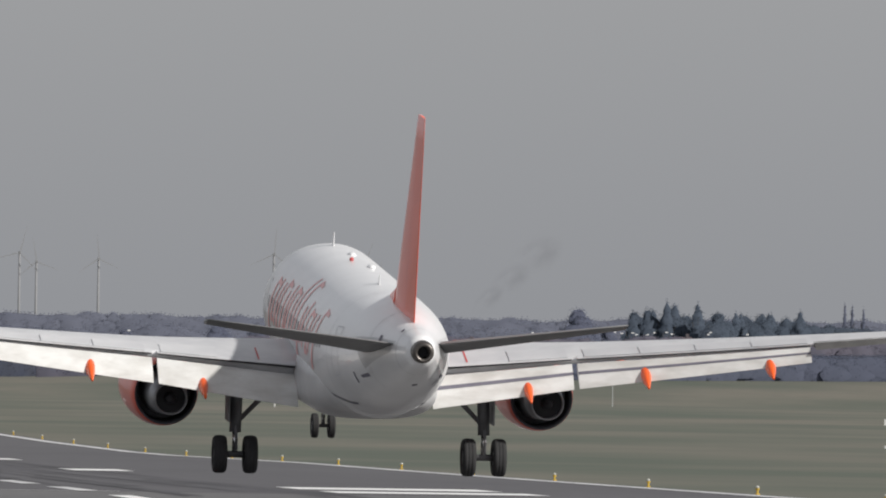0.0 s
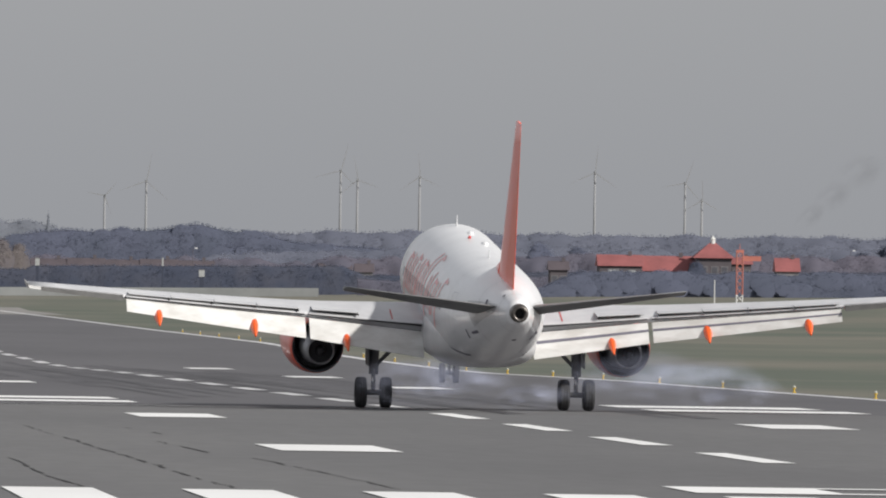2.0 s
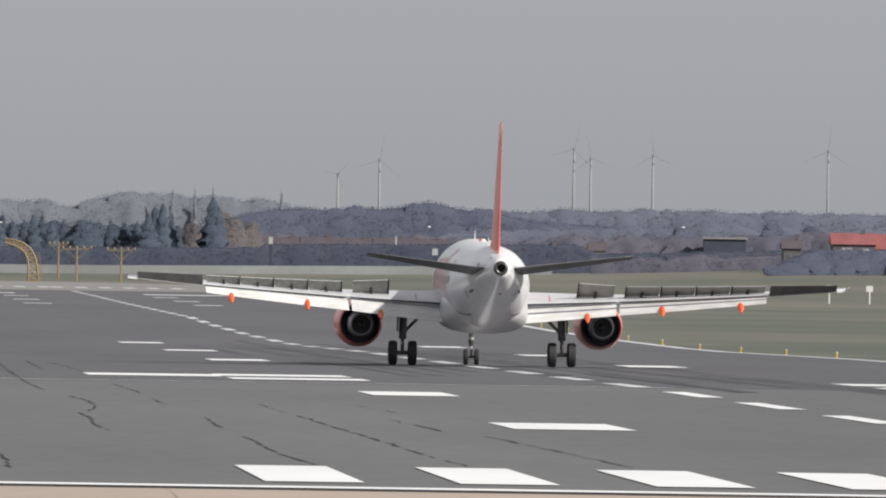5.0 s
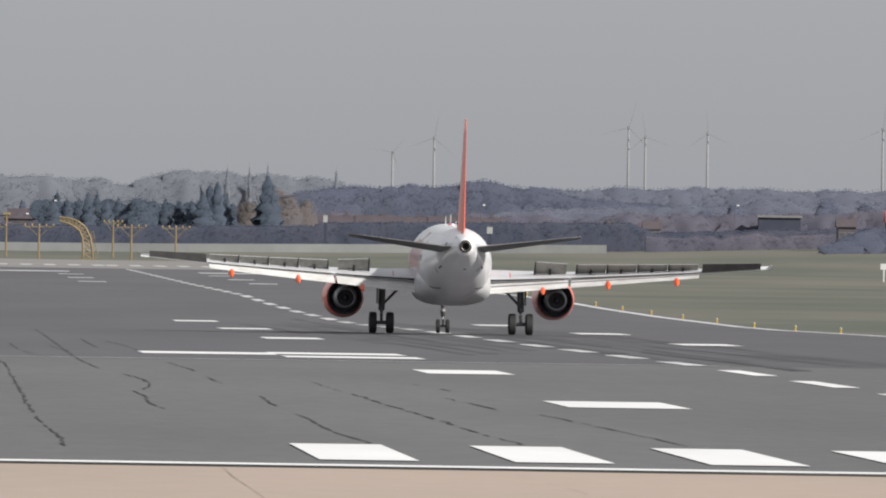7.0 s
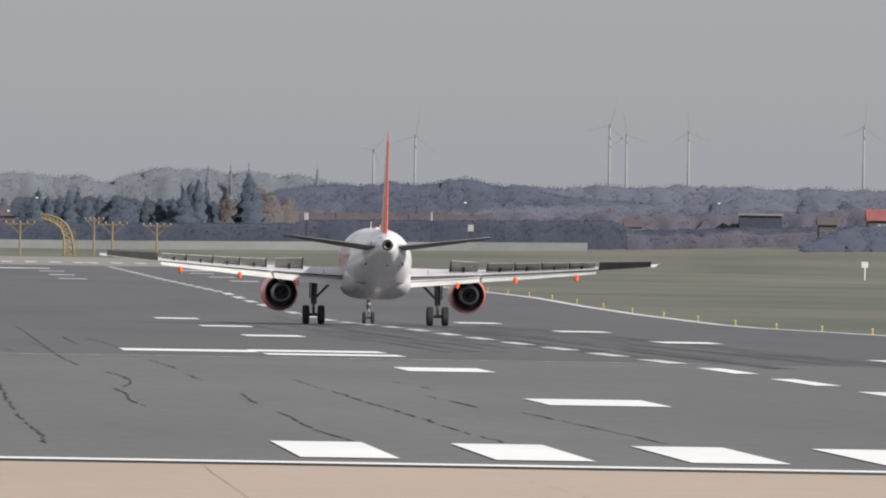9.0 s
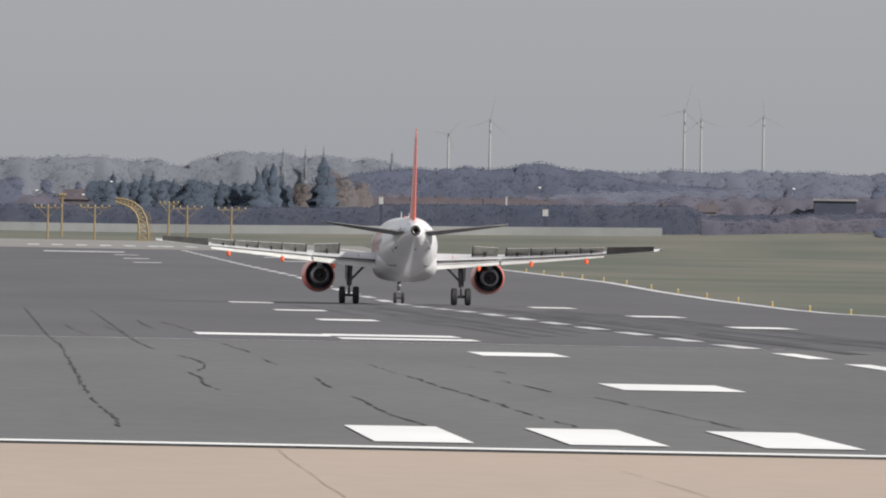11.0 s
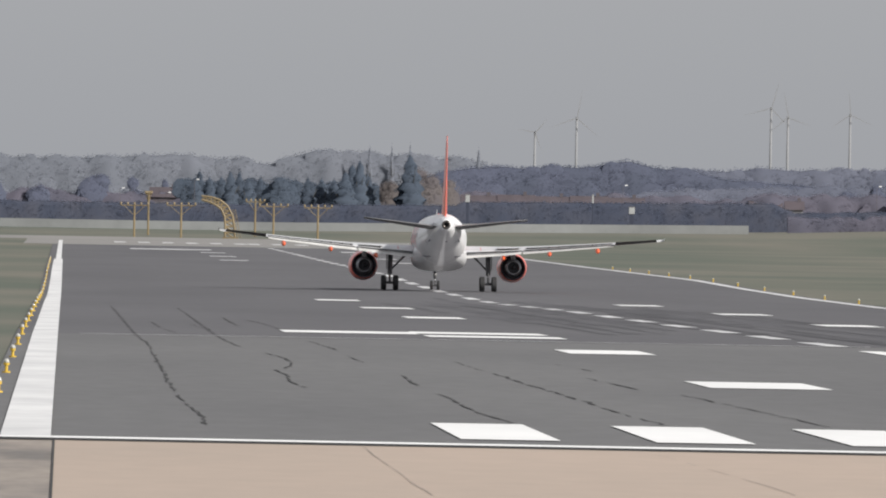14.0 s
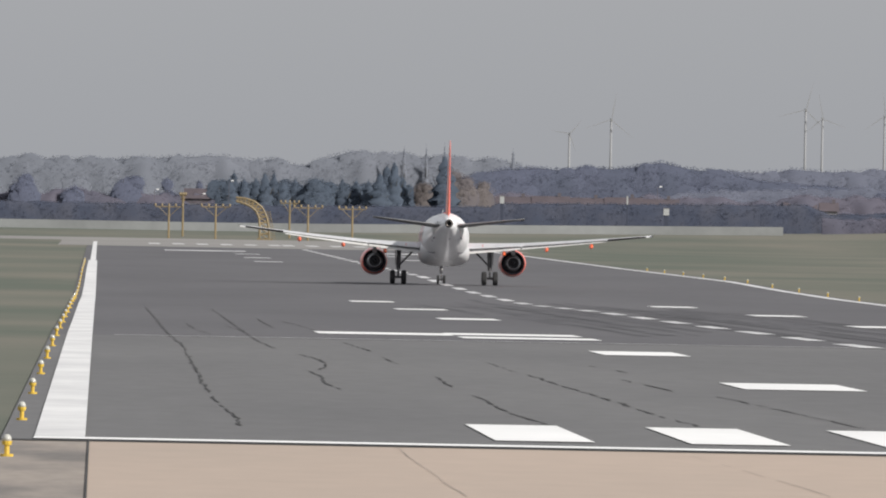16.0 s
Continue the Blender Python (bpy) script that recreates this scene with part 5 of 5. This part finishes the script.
for k in range(12):
    z = 0.4 + 0.38 * k
    part("ladder_rung", rod((2.3 - z * 0.208, 0.3, z), (2.75 - z * 0.208, 0.3, z), 0.04, n=6), M["mast_yellow"], arm)
part("foot", box(-0.3, 2.2, -1, 1, -0.1, 0.25), M["mast_yellow"], arm)
tagged(arm, "bent yellow lattice gantry at the far runway end", "gantry")

# red and white lattice mast
g = land_z(177, 2950)
mast = new("lattice_mast")
mast.location = (177, 2950, g)
top = 14.1 - g
for k in range(8):
    z0, z1 = 1.6 + (top - 2.4) * k / 8, 1.6 + (top - 2.4) * (k + 1) / 8
    for sx in (-0.5, 0.5):
        for sy in (-0.5, 0.5):
            part("leg", rod((sx, sy, z0), (sx, sy, z1), 0.09, n=5), M["pale" if k < 2 else "mast_red"], mast)
        part("brace", rod((sx, -0.5, z0), (-sx, -0.5, z1), 0.06, n=5), M["pale" if k < 2 else "mast_red"], mast)
part("head", box(-0.6, 0.6, -0.6, 0.6, top - 0.9, top - 0.4), M["mast_red"], mast)
part("aerial", rod((0, 0, top - 0.4), (0, 0, top + 0.6), 0.06, n=5), M["mast_red"], mast)
part("side_arm", box(0.6, 3.4, -0.3, 0.3, top - 2.2, top - 1.4), M["mast_red"], mast, "red side arm")
for x in (-1.1, 0.9):
    part("cabin", box(x - 0.75, x + 0.75, -0.8, 0.8, -0.1, 1.9), M["pale"], mast, "white equipment cabin")
tagged(mast, "red and white lattice mast with equipment cabins", "mast")
post = part("white_pole", rod((0, 0, -0.1), (0, 0, 6.2), 0.11, 0.07, 6), M["pale"])
post.location = (173.0, 2950, land_z(173.0, 2950))
tagged(post, "slim white pole on the grass", "pole")
for x in (130.5, 136.0):
    g = land_z(x, 2500)
    st = part("marker_sign", rod((0, 0, -0.1), (0, 0, 1.9), 0.1, n=6), M["pale"])
    part("board", box(-0.45, 0.45, -0.05, 0.05, 1.7, 2.5), M["pale"], st)
    st.location = (x, 2500, g)
    tagged(st, "small white marker board on the grass", "sign")
st = part("white_stand", rod((0, 0, -0.1), (0, 0, 2.3), 0.14, n=8), M["pale"])
part("crossbar", box(-0.4, 0.4, -0.1, 0.1, 1.9, 2.4), M["pale"], st)
part("foot", box(-0.35, 0.35, -0.35, 0.35, -0.1, 0.25), M["pale"], st)
st.location = (128.6, 1500, ground_z(1500))
tagged(st, "white instrument stand on the grass", "stand")

# windsock
g = land_z(198, 2800)
sock = part("windsock", rod((0, 0, -0.1), (0, 0, 10.6 - g), 0.07, 0.05, 8), M["cabinet"])
sock.location = (197.7, 2800, g)
bm = bmesh.new()
rg = []
for f in (0, 0.2, 0.5, 0.8, 1.0):
    c = Vector((0.15 + 2.0 * f + 0.25 * math.sin(3 * f), 0, 10.45 - g - 3.9 * f * (0.75 + 0.25 * f)))
    r = 0.62 - 0.28 * f
    rg.append([c + Vector((r * math.cos(2 * math.pi * i / 12) * 0.9, r * math.sin(2 * math.pi * i / 12), r * math.cos(2 * math.pi * i / 12) * 0.45)) for i in range(12)])
add_rings(bm, rg)
part("sock", bm, M["sock"], sock, "bright orange cloth sock", smooth=True)
tagged(sock, "orange windsock hanging slack from a slim pole", "windsock")


# ---- wind turbines on the skyline ----
def wind_turbine(x, hub, turn, blade):
    y = 4880
    g = land_z(x, y)
    h = hub - g
    tower = part("wind_turbine", rod((0, 0, -0.5), (0, 0, h), 0.4, 0.26, 12), M["turbine"], smooth=True)
    part("nacelle", box(-0.3, 0.3, -1.2, 1.2, h - 0.25, h + 0.35), M["turbine"], tower)
    for k in range(3):
        a_ = radians(turn + 120 * k)
        d = Vector((math.sin(a_), 0, math.cos(a_)))
        s_ = Vector((math.cos(a_), 0, -math.sin(a_)))
        c = Vector((0, -1.5, h))
        bm = bmesh.new()
        add_rings(bm, [[c + d * l_ + s_ * w * e1 + Vector((0, t_, 0)) for e1, t_ in ((-0.3, -0.05), (0.7, -0.05), (0.7, 0.05), (-0.3, 0.05))]
                       for l_, w in ((0.2, 0.15), (blade * 0.2, 0.28), (blade * 0.6, 0.17), (blade, 0.04))])
        part("blade", bm, M["turbine"], tower)
    tower.location = (x, y, g)
    return tagged(tower, "three-bladed wind turbine on the skyline, haze put into its grey", "wind turbine", "wind turbines on the skyline")


for x, hub, turn, blade in ((135.0, 36, 10, 7.5), (186.5, 39.5, 15, 7.5), (191.0, 37.2, 350, 6.5), (207.5, 38.2, 355, 6.5), (254.0, 40.0, 5, 7.5), (278.0, 37.5, 20, 6.5),
                            (282.5, 33.0, 0, 5.5), (124.0, 32.0, 40, 5.0)):
    wind_turbine(x, hub, turn, blade)


# ---- smoke ----
def puff_mesh(name, seed, sx, sy, sz, mat):
    bm = bmesh.new()
    bmesh.ops.create_icosphere(bm, subdivisions=3, radius=1.0)
    for v in bm.verts:
        k = 1 + 0.35 * noise.noise(v.co * 1.3 + Vector((seed * 3.1, 0, 0))) + 0.18 * noise.noise(v.co * 3.1 + Vector((0, seed * 1.7, 0)))
        v.co = Vector((v.co.x * sx, v.co.y * sy, v.co.z * sz)) * k
    return mesh_of(name, bm, mat, True)


for k, (x, z, w, h) in enumerate(((287, 27, 2.6, 5.0), (293, 32, 3.4, 6.0), (300, 38, 4.6, 7.5))):
    plume = new("smoke_plume", puff_mesh("smoke_plume", 2 + k, 1, 1, 1, M["plume"]))
    plume.matrix_basis = pose(x, 4500 + 9 * k, z, 0, 44 + 6 * k, 0)
    plume.scale = (w * 1.3, 3.0, h * 1.3)
    tagged(plume, "faint dark smoke drifting up beyond the trees", "smoke", "dark smoke", kind="stuff")

PUFFS = []
qs = random.Random(9)
for gear_x in (-3.8, 3.8):
    for k in range(3):
        t0 = 1.08 + 0.3 * k
        big = 1.1 + 0.42 * k + (0.4 if gear_x > 0 else 0)
        ob = new("tyre_smoke", puff_mesh("tyre_smoke", qs.random() * 9, 1, 1, 1, M["smoke"]))
        ob.scale = (big * 1.5, big * 1.5, big * 0.62)
        tagged(ob, "thin bluish tyre smoke drifting over the runway", "smoke", "tyre smoke puffs")
        PUFFS.append((ob, gear_x, t0, big, qs.uniform(2.2, 4.6), qs.uniform(0.2, 0.5)))


# ---- what moves ----
# seconds, across, along, clearance of the wheels, nose-up, nose-left, stretch of the main legs
FLIGHT = [(0.0, 31.74, 558.4, 1.28, 5.2, 2.66, 0.33), (0.5, 31.68, 590.1, 0.58, 5.3, 2.6, 0.33), (1.0, 31.6, 621.8, 0.06, 5.45, 2.5, 0.32), (1.2, 31.57, 634.5, 0.0, 5.45, 2.5, 0.3),
          (1.5, 31.52, 653.6, 0.0, 5.3, 2.5, 0.21), (2.0, 31.3, 685.4, 0.0, 5.1, 2.5, 0.18), (2.5, 31.12, 717.3, 0.0, 5.0, 2.4, 0.17), (3.0, 30.8, 749.2, 0.0, 4.2, 2.05, 0.15),
          (3.5, 30.42, 781.0, 0.0, 3.1, 1.75, 0.12), (4.0, 30.0, 812.9, 0.0, 1.7, 1.4, 0.06), (4.5, 29.65, 844.7, 0.0, 1.25, 1.15, 0.03), (5.0, 29.25, 876.4, 0.0, 1.1, 0.8, 0.0),
          (6.0, 28.9, 939.9, 0.0, 0.85, 0.7, 0.0), (7.5, 28.77, 1033.7, 0.0, 0.65, 0.7, 0.0), (9.0, 28.88, 1126.3, 0.0, 0.3, 0.8, 0.0), (10.5, 28.95, 1217.1, 0.0, 0.05, 0.85, 0.0),
          (11.0, 28.92, 1246.8, 0.0, -0.1, 0.8, 0.0), (11.5, 28.92, 1276.3, 0.0, -0.15, 0.75, 0.0), (12.0, 28.95, 1305.5, 0.0, -0.05, 0.85, 0.0), (12.5, 29.05, 1334.4, 0.0, -0.1, 0.8, 0.0),
          (13.0, 29.0, 1363.0, 0.0, -0.05, 0.85, 0.0), (13.5, 28.9, 1391.2, 0.0, -0.15, 0.75, 0.0), (14.0, 28.85, 1419.1, 0.0, -0.35, 0.45, 0.0), (14.5, 28.78, 1446.6, 0.0, -0.4, 0.3, 0.0),
          (15.0, 28.73, 1473.8, 0.0, -0.3, 0.28, 0.0), (15.5, 28.67, 1500.5, 0.0, -0.35, 0.15, 0.0), (16.0, 28.59, 1526.8, 0.0, -0.3, 0.1, 0.0)]


# seconds, and how far the two wing tips sink, in degrees
SINK = [(0, 0, 0), (2.5, 0, 0), (3.0, 0.15, 0.2), (3.5, 0.7, 1.0), (4.0, 1.4, 2.0), (4.5, 1.7, 2.4), (5.0, 1.8, 2.5), (8.0, 1.75, 2.6), (11.0, 1.75, 2.35), (13.0, 1.6, 2.2),
        (14.0, 0.8, 1.7), (15.0, 0.3, 1.3), (16.0, 0.1, 1.2)]
# seconds, and how far the flaps have come up, in degrees
FLAP_UP = [(0, 0), (3.5, 0), (4.2, 6), (5.0, 11), (7.5, 18), (8.5, 20), (11.0, 23), (13.0, 26), (14.0, 28), (16.0, 30)]


def hinge_rows(p, axis, keys, before=Matrix.Identity(4)):
    return [(t, Matrix.Translation(p) @ Matrix.Rotation(radians(g), 4, axis) @ before) for t, g in keys]


def motions():
    walk(airliner, [(t, pose(x, y, ground_z(y) + 0.055 + c + e_, up, 0, left)) for t, x, y, c, up, left, e_ in FLIGHT])
    for gear in GEARS:
        walk(gear, [(f[0], pose(0, 0, -f[6])) for f in FLIGHT])
    # the nose leg hangs stretched, then carries the nose
    walk(NOSE_GEAR, [(f[0], pose(0, 11.04, 0.385 - (0.25 if f[0] < 3.2 else min(0.42, 11.04 * math.sin(radians(f[4])) + f[6])))) for f in FLIGHT])
    # the wings sink when the spoilers dump their lift
    for ob, s_ in WINGS:
        root = Vector((s_ * 1.6, 2.0, 2.95))
        walk(ob, hinge_rows(root, Vector((0, 1, 0)), [(t, s_ * (b if s_ > 0 else a)) for t, a, b in SINK], Matrix.Translation(-root)))
    # the flaps swing up and run in during the roll
    for ob, p, axis in FLAPS:
        walk(ob, [(t, Matrix.Translation((0, 0.012 * g, 0.001 * g)) @ m) for (t, m), (_, g) in zip(hinge_rows(p, axis, [(t, -g) for t, g in FLAP_UP]), FLAP_UP)])
    for ob, p, axis in FAIRINGS:
        walk(ob, hinge_rows(p, axis, [(t, -0.4 * g) for t, g in FLAP_UP]))
    for ob, p, axis in SPOILERS:
        walk(ob, hinge_rows(p, axis, ((0, 0), (1.7, 0), (2.0, -8), (2.5, -16), (3.0, -22), (3.5, -36), (4.0, -46), (4.3, -48), (13.0, -48), (13.6, -18), (14.0, -8), (14.6, -1), (16, 0))))
    for ob, p, axis in AILERONS:
        walk(ob, hinge_rows(p, axis, ((0, 5), (3.2, 5), (3.6, 2), (4.0, -48), (4.4, -58), (13.2, -58), (14.0, -26), (16, -18))))
    for ob, p, axis in TAILS:
        walk(ob, hinge_rows(p, axis, ((0, -8.5), (3.0, -8.5), (4.0, -6.5), (5.0, -5.5), (7.5, -4.2), (10.5, -2.8), (13, -2.2), (16, -2))))
    # wheels spin up when they touch
    for wheel, (x, y, z) in WHEELS:
        start = 3.9 if wheel.parent == NOSE_GEAR else 1.2
        turns = [(0, 0)] + [(start + 0.2 * k, -80 * k) for k in range(int((16 - start) / 0.2))] 
        turns.append((16, turns[-1][1] - 60))
        walk(wheel, [(t, pose(x, y, z) @ Matrix.Rotation(radians(g), 4, "X")) for t, g in turns])
    # tyre smoke comes up where the wheels first rub, drifts off and settles
    for ob, gx, t0, big, drift, rise in PUFFS:
        y0 = float(np.interp(t0, [f[0] for f in FLIGHT], [f[2] for f in FLIGHT])) - 2.0
        x0 = 31.6 + gx
        low = -2.2 * big - 0.5
        walk(ob, [(0, pose(x0, y0, low)), (t0 - 0.12, pose(x0, y0, low)), (t0 + 0.05, pose(x0 + 0.1, y0 + 0.5, 0.45 * big)),
                  (t0 + 0.9, pose(x0 + drift * 0.9, y0 + 5, 0.5 * big + rise, 0, 0, 6)), (t0 + 1.6, pose(x0 + drift * 1.7, y0 + 8, 0.45 * big + rise, 0, 0, 10)),
                  (t0 + 2.2, pose(x0 + drift * 2.4, y0 + 11, low, 0, 0, 14)), (16, pose(x0 + drift * 2.4, y0 + 11, low - 1, 0, 0, 14))])


motions()
